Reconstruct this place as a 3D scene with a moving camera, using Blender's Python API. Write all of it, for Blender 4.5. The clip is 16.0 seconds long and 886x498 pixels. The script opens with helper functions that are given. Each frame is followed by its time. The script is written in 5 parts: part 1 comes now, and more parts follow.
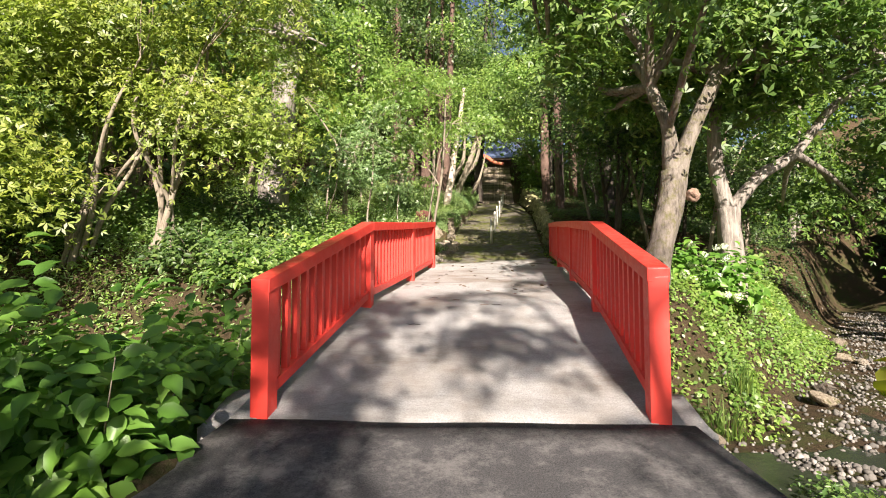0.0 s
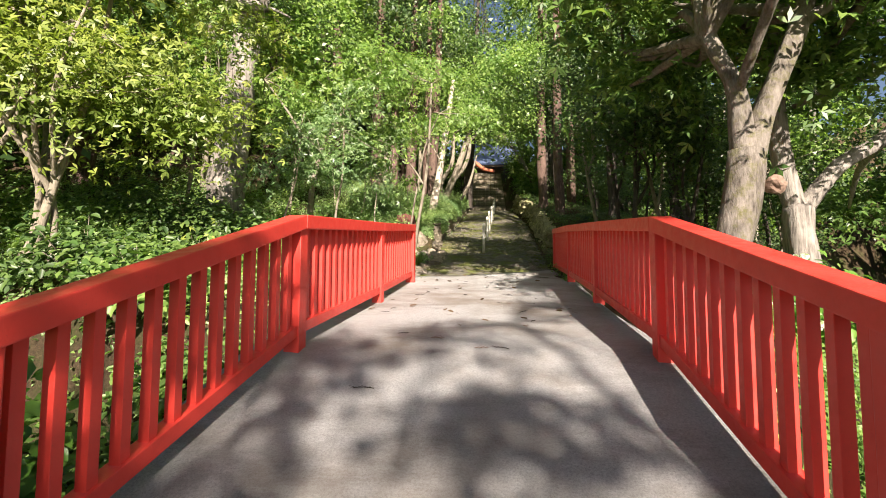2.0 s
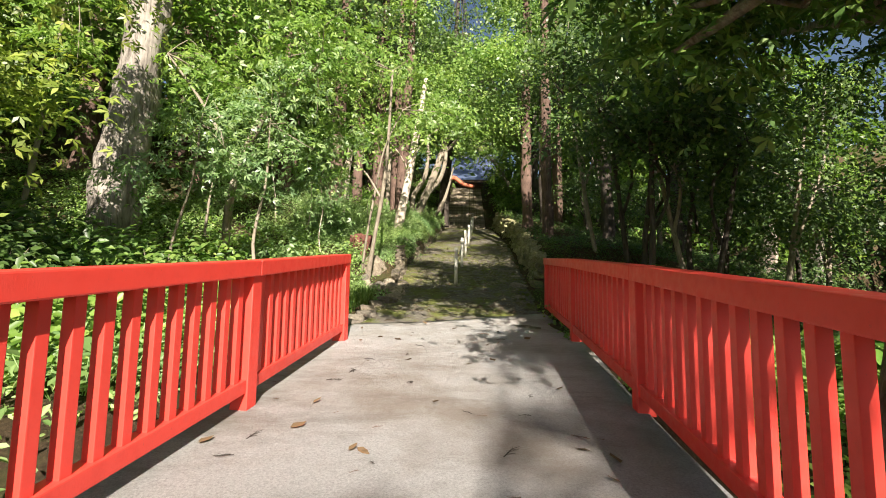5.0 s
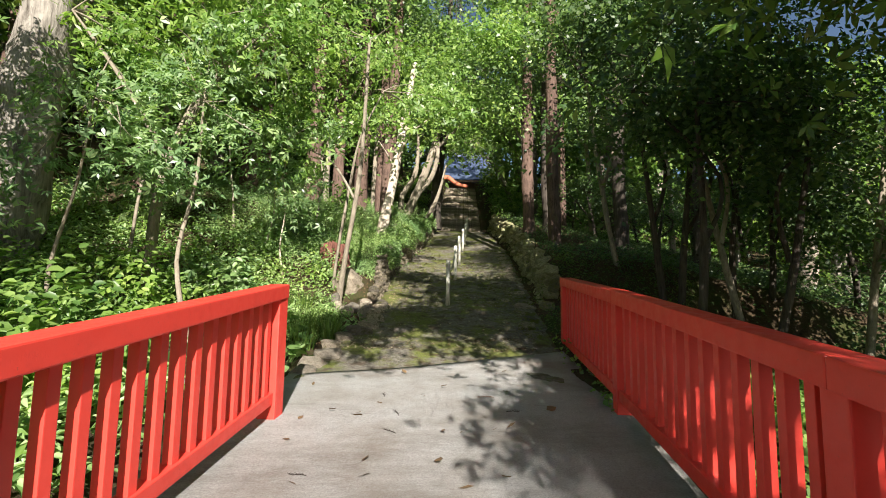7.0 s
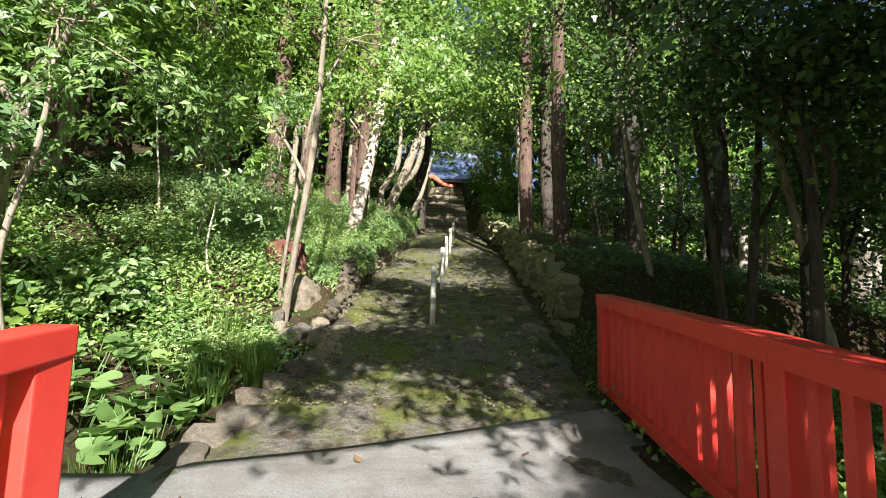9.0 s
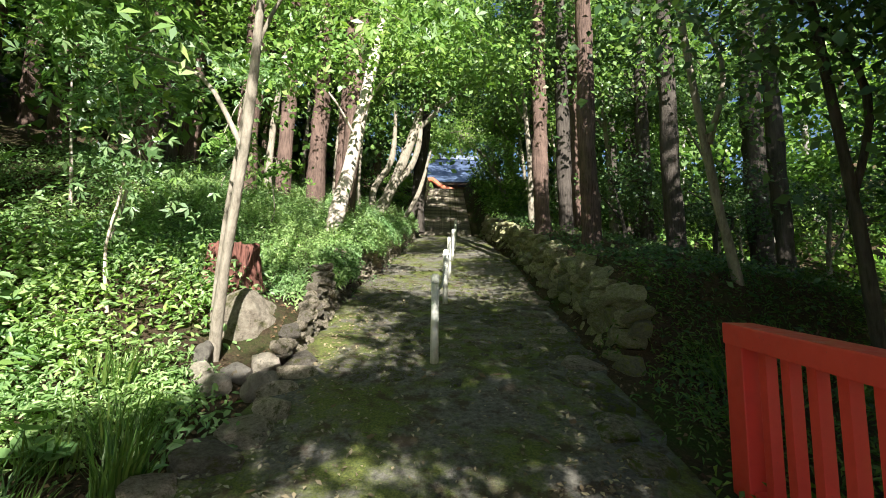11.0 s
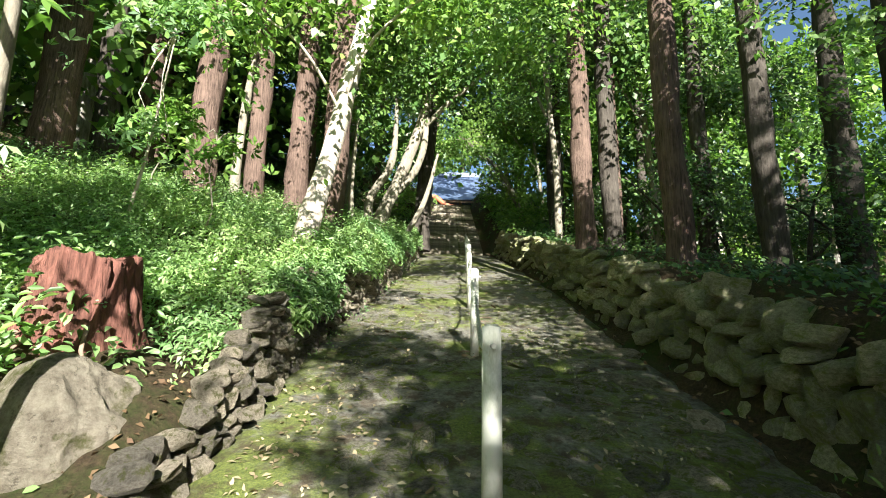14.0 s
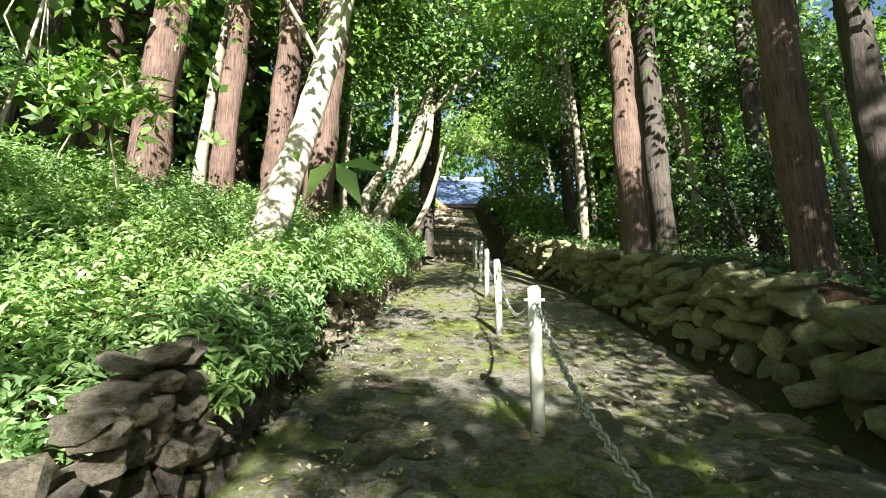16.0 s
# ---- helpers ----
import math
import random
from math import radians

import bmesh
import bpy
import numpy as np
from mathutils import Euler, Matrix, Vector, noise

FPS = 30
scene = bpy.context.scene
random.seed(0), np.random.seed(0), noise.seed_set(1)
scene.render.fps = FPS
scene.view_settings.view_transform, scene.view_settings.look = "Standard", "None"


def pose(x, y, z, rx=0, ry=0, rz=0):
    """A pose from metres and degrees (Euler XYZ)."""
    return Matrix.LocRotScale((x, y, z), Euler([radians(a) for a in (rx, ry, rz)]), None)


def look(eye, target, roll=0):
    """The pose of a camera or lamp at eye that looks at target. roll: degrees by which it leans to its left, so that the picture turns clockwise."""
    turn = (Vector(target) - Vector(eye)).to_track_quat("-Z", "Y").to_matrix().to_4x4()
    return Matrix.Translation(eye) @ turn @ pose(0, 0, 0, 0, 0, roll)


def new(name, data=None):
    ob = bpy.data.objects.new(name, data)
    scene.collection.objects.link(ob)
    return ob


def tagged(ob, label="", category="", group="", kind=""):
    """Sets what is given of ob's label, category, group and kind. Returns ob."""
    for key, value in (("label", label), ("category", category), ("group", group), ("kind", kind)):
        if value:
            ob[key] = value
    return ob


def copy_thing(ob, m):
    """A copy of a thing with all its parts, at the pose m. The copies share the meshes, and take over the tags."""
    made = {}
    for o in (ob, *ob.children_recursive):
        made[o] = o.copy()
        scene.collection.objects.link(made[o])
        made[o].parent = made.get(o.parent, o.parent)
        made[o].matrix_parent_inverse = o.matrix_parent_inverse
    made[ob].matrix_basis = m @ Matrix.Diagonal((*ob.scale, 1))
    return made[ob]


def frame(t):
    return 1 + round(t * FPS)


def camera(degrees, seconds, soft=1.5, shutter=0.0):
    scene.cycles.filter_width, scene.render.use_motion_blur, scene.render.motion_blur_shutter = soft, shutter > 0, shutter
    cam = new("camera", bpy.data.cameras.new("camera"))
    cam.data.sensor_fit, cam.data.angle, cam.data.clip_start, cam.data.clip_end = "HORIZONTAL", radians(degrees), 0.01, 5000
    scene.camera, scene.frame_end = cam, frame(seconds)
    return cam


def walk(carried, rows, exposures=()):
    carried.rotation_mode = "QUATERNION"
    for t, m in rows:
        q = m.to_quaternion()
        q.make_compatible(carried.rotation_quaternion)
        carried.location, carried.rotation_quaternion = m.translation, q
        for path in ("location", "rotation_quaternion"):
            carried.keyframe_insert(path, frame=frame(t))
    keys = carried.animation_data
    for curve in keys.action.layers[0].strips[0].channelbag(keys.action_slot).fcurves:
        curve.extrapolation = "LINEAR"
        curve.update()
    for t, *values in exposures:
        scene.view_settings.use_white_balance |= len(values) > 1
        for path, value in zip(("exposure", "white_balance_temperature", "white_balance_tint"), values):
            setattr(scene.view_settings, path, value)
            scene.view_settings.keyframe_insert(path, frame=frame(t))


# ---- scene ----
cam = camera(88.0, 16.0, 0.95)
# seconds, eye x, y, z in metres, yaw, pitch, roll in degrees
ROWS = [
    (0.0, 0.693, 0.689, 1.746, 2.97, 2.68, -0.15),
    (0.5, 0.687, 1.315, 1.752, 2.85, 2.70, -0.09),
    (1.0, 0.684, 1.915, 1.771, 2.59, 2.88, 0.03),
    (1.5, 0.689, 2.489, 1.805, 2.19, 3.25, 0.12),
    (2.0, 0.708, 3.033, 1.856, 1.59, 3.90, 0.16),
    (2.5, 0.747, 3.547, 1.921, 0.96, 4.58, 0.19),
    (3.0, 0.812, 4.030, 1.996, 0.40, 5.16, 0.23),
    (3.5, 0.898, 4.491, 2.078, -0.08, 5.64, 0.25),
    (4.0, 0.971, 4.964, 2.169, -0.39, 5.86, 0.40),
    (6.5, 1.159, 7.397, 2.809, -1.35, 5.76, 1.22),
    (7.0, 1.184, 7.941, 2.890, -1.72, 5.84, 0.90),
    (7.5, 1.205, 8.512, 2.955, -2.18, 5.87, 1.30),
    (8.0, 1.222, 9.087, 3.012, -2.67, 5.94, 1.61),
    (8.5, 1.238, 9.657, 3.064, -3.17, 6.06, 1.60),
    (9.0, 1.260, 10.222, 3.112, -3.66, 6.23, 1.38),
    (9.5, 1.283, 10.776, 3.160, -4.04, 6.39, 1.25),
    (12.0, 1.344, 13.325, 3.376, -3.55, 7.60, 0.59),
    (12.5, 1.323, 13.785, 3.429, -3.58, 8.02, 1.00),
    (13.0, 1.293, 14.239, 3.485, -3.56, 8.60, 0.98),
    (13.5, 1.265, 14.694, 3.539, -3.57, 9.22, 0.85),
    (14.0, 1.238, 15.148, 3.592, -3.59, 9.71, 0.76),
    (14.5, 1.209, 15.605, 3.651, -3.60, 10.04, 0.71),
    (15.0, 1.176, 16.071, 3.719, -3.60, 10.25, 0.65),
    (15.5, 1.139, 16.550, 3.801, -3.67, 10.41, 0.55),
    (16.0, 1.099, 17.036, 3.900, -3.81, 10.56, 0.41),
]
walk(cam, [(t, pose(x, y, z, 90 + pitch, 0, yaw) @ pose(0, 0, 0, 0, 0, roll)) for t, x, y, z, yaw, pitch, roll in ROWS],
     [(0.0, 1.36, 6700, 18), (4.0, 1.36, 6700, 15), (7.0, 1.2, 6300, 12), (9.5, 1.5, 6050, 13), (12.0, 1.55, 5900, 6), (14.0, 1.93, 5900, 5), (16.0, 2.15, 5950, 5)])

# ---- light: low sun from behind the walker, clear sky ----
TO_SUN = Vector((0.22, -1.5, 0.87)).normalized()
world = bpy.data.worlds.new("sky")
scene.world = world
world.use_nodes = True
sky = world.node_tree.nodes.new("ShaderNodeTexSky")
sky.sky_type, sky.sun_disc = "NISHITA", False
sky.sun_elevation, sky.sun_rotation = math.asin(TO_SUN.z), math.atan2(TO_SUN.x, TO_SUN.y)
world.node_tree.links.new(sky.outputs[0], world.node_tree.nodes["Background"].inputs[0])
world.node_tree.nodes["Background"].inputs[1].default_value = 0.045
sun = new("sun", bpy.data.lights.new("sun", "SUN"))
sun.data.energy, sun.data.angle, sun.data.color = 5.0, radians(0.53), (1.0, 0.93, 0.82)
sun.matrix_world = look(TO_SUN * 60, (0, 0, 0))

# ---- materials ----
rng = np.random.default_rng(7)


class Mat:
    """A node material with a principled surface and short ways to add noise."""

    def __init__(self, name, rough=0.8, metal=0.0, spec=0.3):
        self.m = bpy.data.materials.new(name)
        self.m.use_nodes = True
        self.t = self.m.node_tree
        self.b = self.t.nodes["Principled BSDF"]
        self.b.inputs["Roughness"].default_value = rough
        self.b.inputs["Metallic"].default_value = metal
        self.b.inputs["Specular IOR Level"].default_value = spec
        self.co = self.t.nodes.new("ShaderNodeTexCoord").outputs["Object"]

    def node(self, kind, **inputs):
        n = self.t.nodes.new(kind)
        for k, v in inputs.items():
            self.put(v, n.inputs[k.replace("_", " ")])
        return n

    def put(self, v, socket):
        if isinstance(v, bpy.types.NodeSocket):
            self.t.links.new(v, socket)
        else:
            socket.default_value = v

    def noise(self, scale, detail=4.0, rough=0.6, stretch=(1, 1, 1)):
        co = self.co
        if stretch != (1, 1, 1):
            mp = self.node("ShaderNodeMapping", Vector=co)
            mp.inputs["Scale"].default_value = stretch
            co = mp.outputs[0]
        n = self.node("ShaderNodeTexNoise", Vector=co, Scale=scale, Detail=detail, Roughness=rough)
        return n.outputs["Fac"]

    def ramp(self, fac, stops):
        n = self.node("ShaderNodeValToRGB", Fac=fac)
        e = n.color_ramp.elements
        while len(e) < len(stops):
            e.new(0.5)
        for el, (p, c) in zip(e, stops):
            el.position, el.color = p, (*c, 1)
        return n.outputs["Color"]

    def mix(self, fac, a, b, how="MIX"):
        n = self.t.nodes.new("ShaderNodeMix")
        n.data_type, n.blend_type = "RGBA", how
        for s, v in ((0, fac), (6, a), (7, b)):
            if isinstance(v, tuple) and len(v) == 3:
                v = (*v, 1)
            self.put(v, n.inputs[s])
        return n.outputs[2]

    def bump(self, height, strength=0.5, dist=0.02):
        n = self.node("ShaderNodeBump", Height=height, Strength=strength, Distance=dist)
        self.t.links.new(n.outputs[0], self.b.inputs["Normal"])

    def base(self, c):
        if isinstance(c, tuple):
            c = (*c, 1)
        self.put(c, self.b.inputs["Base Color"])
        return self


def leaf_mat(name, dark, mid, light, glow=0.36, rough=0.42):
    m = Mat(name, rough, 0.0, 0.5)
    g = m.t.nodes.new("ShaderNodeNewGeometry").outputs["Random Per Island"]
    col = m.ramp(g, [(0.0, dark), (0.5, mid), (1.0, light)])
    patch = m.ramp(m.noise(0.7, 2.0), [(0.35, (0.75, 0.87, 0.9)), (0.65, (1.1, 1.08, 0.95))])
    col = m.mix(1.0, col, patch, "MULTIPLY")
    m.base(col)
    tr = m.t.nodes.new("ShaderNodeBsdfTranslucent")
    m.put(m.mix(1.0, col, (1.35, 1.5, 0.75), "MULTIPLY"), tr.inputs["Color"])
    mx = m.t.nodes.new("ShaderNodeMixShader")
    mx.inputs[0].default_value = glow
    m.t.links.new(m.b.outputs[0], mx.inputs[1])
    m.t.links.new(tr.outputs[0], mx.inputs[2])
    m.t.links.new(mx.outputs[0], m.t.nodes["Material Output"].inputs["Surface"])
    return m.m


def bark_mat(name, dark, light, moss=None, stretch=0.12, scale=26, relief=0.9):
    m = Mat(name, 0.9, 0, 0.15)
    grain = m.noise(scale, 6, 0.7, (1, 1, stretch))
    col = m.ramp(grain, [(0.32, dark), (0.62, light)])
    blot = m.noise(2.2, 4)
    col = m.mix(m.ramp(blot, [(0.45, (0, 0, 0)), (0.7, (0.55, 0.55, 0.55))]), col, tuple(c * 1.35 for c in light))
    if moss:
        col = m.mix(m.ramp(m.noise(6, 8, 0.8), [(0.5, (0, 0, 0)), (0.64, (0.8, 0.8, 0.8))]), col, moss)
    m.base(col)
    m.bump(grain, relief, 0.03)
    return m.m


LEAF_BRIGHT = leaf_mat("leaf_maple_bright", (0.11, 0.2, 0.035), (0.19, 0.3, 0.06), (0.33, 0.43, 0.12))
LEAF_MID = leaf_mat("leaf_green", (0.075, 0.145, 0.035), (0.14, 0.23, 0.055), (0.26, 0.36, 0.1))
LEAF_BLUE = leaf_mat("leaf_bluish", (0.11, 0.19, 0.07), (0.21, 0.31, 0.13), (0.37, 0.48, 0.23), 0.38, 0.35)
LEAF_OLIVE = leaf_mat("leaf_olive", (0.14, 0.19, 0.03), (0.25, 0.31, 0.055), (0.4, 0.44, 0.11))
LEAF_WEED = leaf_mat("leaf_weed", (0.13, 0.22, 0.07), (0.26, 0.37, 0.135), (0.47, 0.58, 0.28), 0.38, 0.4)
# also stands in for shade on the thicket and some right-hand shrubs and maples
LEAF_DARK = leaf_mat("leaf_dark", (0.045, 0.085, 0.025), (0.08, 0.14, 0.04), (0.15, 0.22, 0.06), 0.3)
LEAF_HYDRANGEA = leaf_mat("leaf_hydrangea", (0.075, 0.175, 0.025), (0.125, 0.26, 0.04), (0.21, 0.37, 0.07), 0.35, 0.4)
LEAF_BUTTERBUR = leaf_mat("leaf_butterbur", (0.13, 0.22, 0.06), (0.2, 0.31, 0.1), (0.3, 0.4, 0.16), 0.3, 0.5)
LEAF_YELLOW = leaf_mat("leaf_yellow", (0.35, 0.36, 0.03), (0.42, 0.42, 0.04), (0.5, 0.46, 0.05), 0.4)
LEAF_FALLEN = leaf_mat("leaf_fallen", (0.1, 0.05, 0.025), (0.19, 0.11, 0.055), (0.27, 0.16, 0.09), 0.1, 0.8)
LITTER = leaf_mat("litter_pale", (0.12, 0.085, 0.05), (0.25, 0.19, 0.12), (0.42, 0.34, 0.23), 0.1, 0.8)
GRASS = leaf_mat("grass_blade", (0.06, 0.12, 0.02), (0.11, 0.18, 0.035), (0.2, 0.25, 0.06), 0.35, 0.5)
FLOWER = leaf_mat("flower_white", (0.6, 0.62, 0.5), (0.7, 0.72, 0.6), (0.8, 0.8, 0.7), 0.3, 0.6)

BARK_GREY = bark_mat("bark_grey", (0.075, 0.062, 0.05), (0.36, 0.325, 0.28), None, 0.1, 17, 1.0)
BARK_MOSSY = bark_mat("bark_mossy", (0.07, 0.058, 0.045), (0.25, 0.22, 0.185), (0.13, 0.125, 0.04), 0.3, 18)
BARK_RED = bark_mat("bark_cedar", (0.03, 0.02, 0.016), (0.19, 0.125, 0.098), None, 0.06, 44, 1.0)
BARK_PALE = bark_mat("bark_pale", (0.36, 0.28, 0.21), (0.6, 0.51, 0.43), None, 0.1, 20, 0.6)
BARK_DARK = bark_mat("bark_dark", (0.03, 0.024, 0.02), (0.1, 0.083, 0.068), None, 0.12, 24)
BARK_TWIG = bark_mat("bark_twig", (0.15, 0.125, 0.09), (0.33, 0.285, 0.22), None, 0.3, 30, 0.4)

m = Mat("red_paint", 0.42, 0, 0.5)
worn = m.noise(9, 5, 0.65)
m.base(m.mix(m.ramp(worn, [(0.5, (0, 0, 0)), (0.75, (0.5, 0.5, 0.5))]), (0.74, 0.06, 0.042), (0.6, 0.042, 0.03)))
m.base(m.mix(m.ramp(m.noise(60, 3), [(0.68, (0, 0, 0)), (0.74, (0.7, 0.7, 0.7))]), m.b.inputs["Base Color"].links[0].from_socket, (0.42, 0.07, 0.045)))
m.put(m.ramp(m.noise(14, 4), [(0.3, (0.32, 0.32, 0.32)), (0.7, (0.58, 0.58, 0.58))]), m.b.inputs["Roughness"])
m.bump(m.noise(120, 3, 0.6, (1, 1, 0.3)), 0.15, 0.004)
RED = m.m

m = Mat("deck_concrete", 0.9, 0, 0.2)
c = m.ramp(m.noise(70, 8, 0.85), [(0.36, (0.34, 0.335, 0.325)), (0.5, (0.55, 0.545, 0.525)), (0.64, (0.71, 0.7, 0.68))])
c = m.mix(m.ramp(m.noise(0.9, 5, 0.65), [(0.45, (0, 0, 0)), (0.68, (0.7, 0.7, 0.7))]), c, (0.29, 0.235, 0.18))
c = m.mix(m.ramp(m.noise(3.5, 6, 0.75), [(0.55, (0, 0, 0)), (0.8, (0.4, 0.4, 0.4))]), c, (0.22, 0.21, 0.2))
c = m.mix(m.ramp(m.noise(0.35, 8, 0.8, (1, 3, 1)), [(0.5, (0, 0, 0)), (0.66, (0.5, 0.5, 0.5))]), c, (0.2, 0.165, 0.13))
c = m.mix(m.ramp(m.noise(11, 10, 0.9), [(0.58, (0, 0, 0)), (0.68, (0.45, 0.45, 0.45))]), c, (0.17, 0.15, 0.13))
m.base(c)
c = m.mix(m.ramp(m.noise(38, 9, 0.95), [(0.57, (0, 0, 0)), (0.64, (0.5, 0.5, 0.5))]), c, (0.26, 0.24, 0.21))
m.base(c)
m.bump(m.noise(60, 9, 0.95), 1.0, 0.03)
CONCRETE = m.m

m = Mat("asphalt", 0.85, 0, 0.3)
c = m.ramp(m.noise(90, 8, 0.85), [(0.36, (0.02, 0.02, 0.022)), (0.66, (0.13, 0.127, 0.125))])
c = m.mix(m.ramp(m.noise(2.2, 10, 0.85), [(0.48, (0, 0, 0)), (0.6, (0.7, 0.7, 0.7))]), c, (0.21, 0.2, 0.19))
m.base(c)
m.bump(m.noise(150, 4, 0.8), 0.7, 0.008)
ASPHALT = m.m

m = Mat("mossy_path", 0.92, 0, 0.2)
stone = m.ramp(m.noise(24, 6, 0.75), [(0.3, (0.07, 0.063, 0.052)), (0.7, (0.3, 0.275, 0.225))])
moss = m.ramp(m.noise(60, 4, 0.7), [(0.3, (0.06, 0.085, 0.014)), (0.7, (0.24, 0.27, 0.045))])
c = m.mix(m.ramp(m.noise(1.3, 7, 0.72), [(0.46, (0, 0, 0)), (0.57, (0.85, 0.85, 0.85))]), stone, moss)
c = m.mix(m.ramp(m.noise(5, 5, 0.7), [(0.5, (0, 0, 0)), (0.62, (0.8, 0.8, 0.8))]), c, (0.085, 0.058, 0.036))
m.base(c)
m.bump(m.noise(18, 7, 0.75), 0.9, 0.05)
PATH = m.m


def stone_mat(name, a, b, moss, amount):
    m = Mat(name, 0.93, 0, 0.2)
    c = m.ramp(m.noise(9, 7, 0.8), [(0.36, a), (0.62, b)])
    c = m.mix(m.ramp(m.noise(26, 5, 0.8), [(0.56, (0, 0, 0)), (0.66, (0.7, 0.7, 0.7))]), c, tuple(q * 0.45 for q in a))
    info = m.t.nodes.new("ShaderNodeObjectInfo").outputs["Random"]
    c = m.mix(1.0, c, m.ramp(info, [(0.0, (0.5, 0.5, 0.5)), (1.0, (1.3, 1.25, 1.15))]), "MULTIPLY")
    c = m.mix(m.ramp(m.noise(3.2, 6, 0.75), [(0.62 - amount, (0, 0, 0)), (0.72 - amount, (0.9, 0.9, 0.9))]), c, moss)
    m.base(c)
    m.bump(m.noise(14, 8, 0.85), 1.0, 0.09)
    return m.m


STONE = stone_mat("wall_stone", (0.24, 0.2, 0.155), (0.56, 0.49, 0.395), (0.12, 0.12, 0.035), 0.1)
STONE_MOSSY = stone_mat("wall_stone_mossy", (0.28, 0.265, 0.165), (0.62, 0.59, 0.38), (0.29, 0.31, 0.085), 0.12)
STONE_PAVE = stone_mat("paving_stone", (0.1, 0.092, 0.07), (0.4, 0.37, 0.3), (0.15, 0.18, 0.03), 0.17)
STONE_PALE = stone_mat("pale_rock", (0.33, 0.29, 0.24), (0.6, 0.54, 0.45), (0.3, 0.22, 0.08), 0.02)

m = Mat("forest_floor", 0.95, 0, 0.1)
litter = m.ramp(m.noise(30, 7, 0.8), [(0.3, (0.035, 0.026, 0.016)), (0.55, (0.1, 0.07, 0.042)), (0.75, (0.2, 0.14, 0.08))])
green = m.ramp(m.noise(45, 6, 0.8), [(0.3, (0.025, 0.045, 0.012)), (0.7, (0.09, 0.13, 0.03))])
m.base(m.mix(m.ramp(m.noise(0.8, 8, 0.8), [(0.48, (0, 0, 0)), (0.64, (0.9, 0.9, 0.9))]), litter, green))
m.bump(m.noise(26, 7, 0.8), 1.0, 0.06)
FLOOR = m.m

m = Mat("gravel", 0.9, 0, 0.25)
g = m.t.nodes.new("ShaderNodeNewGeometry").outputs["Random Per Island"]
m.base(m.mix(1.0, m.ramp(g, [(0, (0.09, 0.085, 0.075)), (0.6, (0.21, 0.195, 0.17)), (1, (0.36, 0.335, 0.3))]), m.ramp(m.noise(30, 5), [(0.3, (0.75, 0.75, 0.75)), (0.7, (1.1, 1.1, 1.1))]), "MULTIPLY"))
GRAVEL = m.m

m = Mat("creek_water", 0.06, 0, 0.5)
m.base((0.03, 0.035, 0.025))
m.bump(m.noise(9, 4), 0.3, 0.02)
WATER = m.m

m = Mat("post_paint", 0.7, 0, 0.3)
m.base(m.mix(m.ramp(m.noise(7, 6, 0.75, (1, 1, 0.4)), [(0.45, (0, 0, 0)), (0.68, (0.85, 0.85, 0.85))]), (0.62, 0.6, 0.52), (0.27, 0.26, 0.16)))
m.bump(m.noise(60, 5, 0.7, (1, 1, 0.15)), 0.4, 0.006)
POST = m.m
m = Mat("chain_steel", 0.5, 0.75, 0.5)
m.base(m.ramp(m.noise(40, 4), [(0.35, (0.33, 0.31, 0.28)), (0.65, (0.6, 0.59, 0.56))]))
CHAIN = m.m
m = Mat("roof_tile", 0.5, 0.0, 0.5)
m.base(m.ramp(m.noise(5, 5), [(0.3, (0.07, 0.1, 0.17)), (0.7, (0.13, 0.17, 0.27))]))
ROOF = m.m
m = Mat("old_timber", 0.85, 0, 0.2)
m.base(m.ramp(m.noise(12, 5, 0.7, (1, 1, 0.1)), [(0.3, (0.1, 0.07, 0.05)), (0.7, (0.26, 0.19, 0.13))]))
TIMBER = m.m
m = Mat("vermilion_board", 0.6)
m.base(m.ramp(m.noise(8, 4), [(0.3, (0.45, 0.13, 0.06)), (0.7, (0.6, 0.2, 0.1))]))
VERMILION = m.m
m = Mat("cut_wood", 0.85, 0, 0.2)
m.base(m.ramp(m.noise(20, 5, 0.7), [(0.3, (0.13, 0.085, 0.06)), (0.7, (0.34, 0.23, 0.17))]))
CUT = m.m
m = Mat("grey_metal", 0.5, 0.6, 0.5)
m.base(m.ramp(m.noise(6, 4), [(0.3, (0.22, 0.24, 0.24)), (0.7, (0.36, 0.38, 0.38))]))
METAL = m.m


# ---- mesh helpers ----
def mesh_of(name, verts, faces, mat, smooth=True):
    """A mesh from an (n, 3) array and faces: one (m, k) array or a list of them."""
    me = bpy.data.meshes.new(name)
    faces = [f for f in (faces if isinstance(faces, list) else [faces]) if len(f)]
    total = sum(len(f) for f in faces)
    loops = np.concatenate([np.asarray(f, np.int32).ravel() for f in faces])
    sizes = np.concatenate([np.full(len(f), np.asarray(f).shape[1], np.int32) for f in faces])
    me.vertices.add(len(verts))
    me.vertices.foreach_set("co", np.asarray(verts, np.float32).ravel())
    me.loops.add(len(loops))
    me.loops.foreach_set("vertex_index", loops)
    me.polygons.add(total)
    me.polygons.foreach_set("loop_start", np.concatenate([[0], np.cumsum(sizes)[:-1]]).astype(np.int32))
    if smooth:
        me.polygons.foreach_set("use_smooth", np.ones(total, bool))
    me.update(calc_edges=True)
    me.materials.append(mat)
    return me


def thing(name, label, category, group="", kind="", at=(0, 0, 0)):
    ob = new(name)
    ob.location = at
    return tagged(ob, label, category, group, kind)


def child(name, me, parent, label="", kind=""):
    ob = new(name, me)
    ob.parent = parent
    return tagged(ob, label, kind=kind)


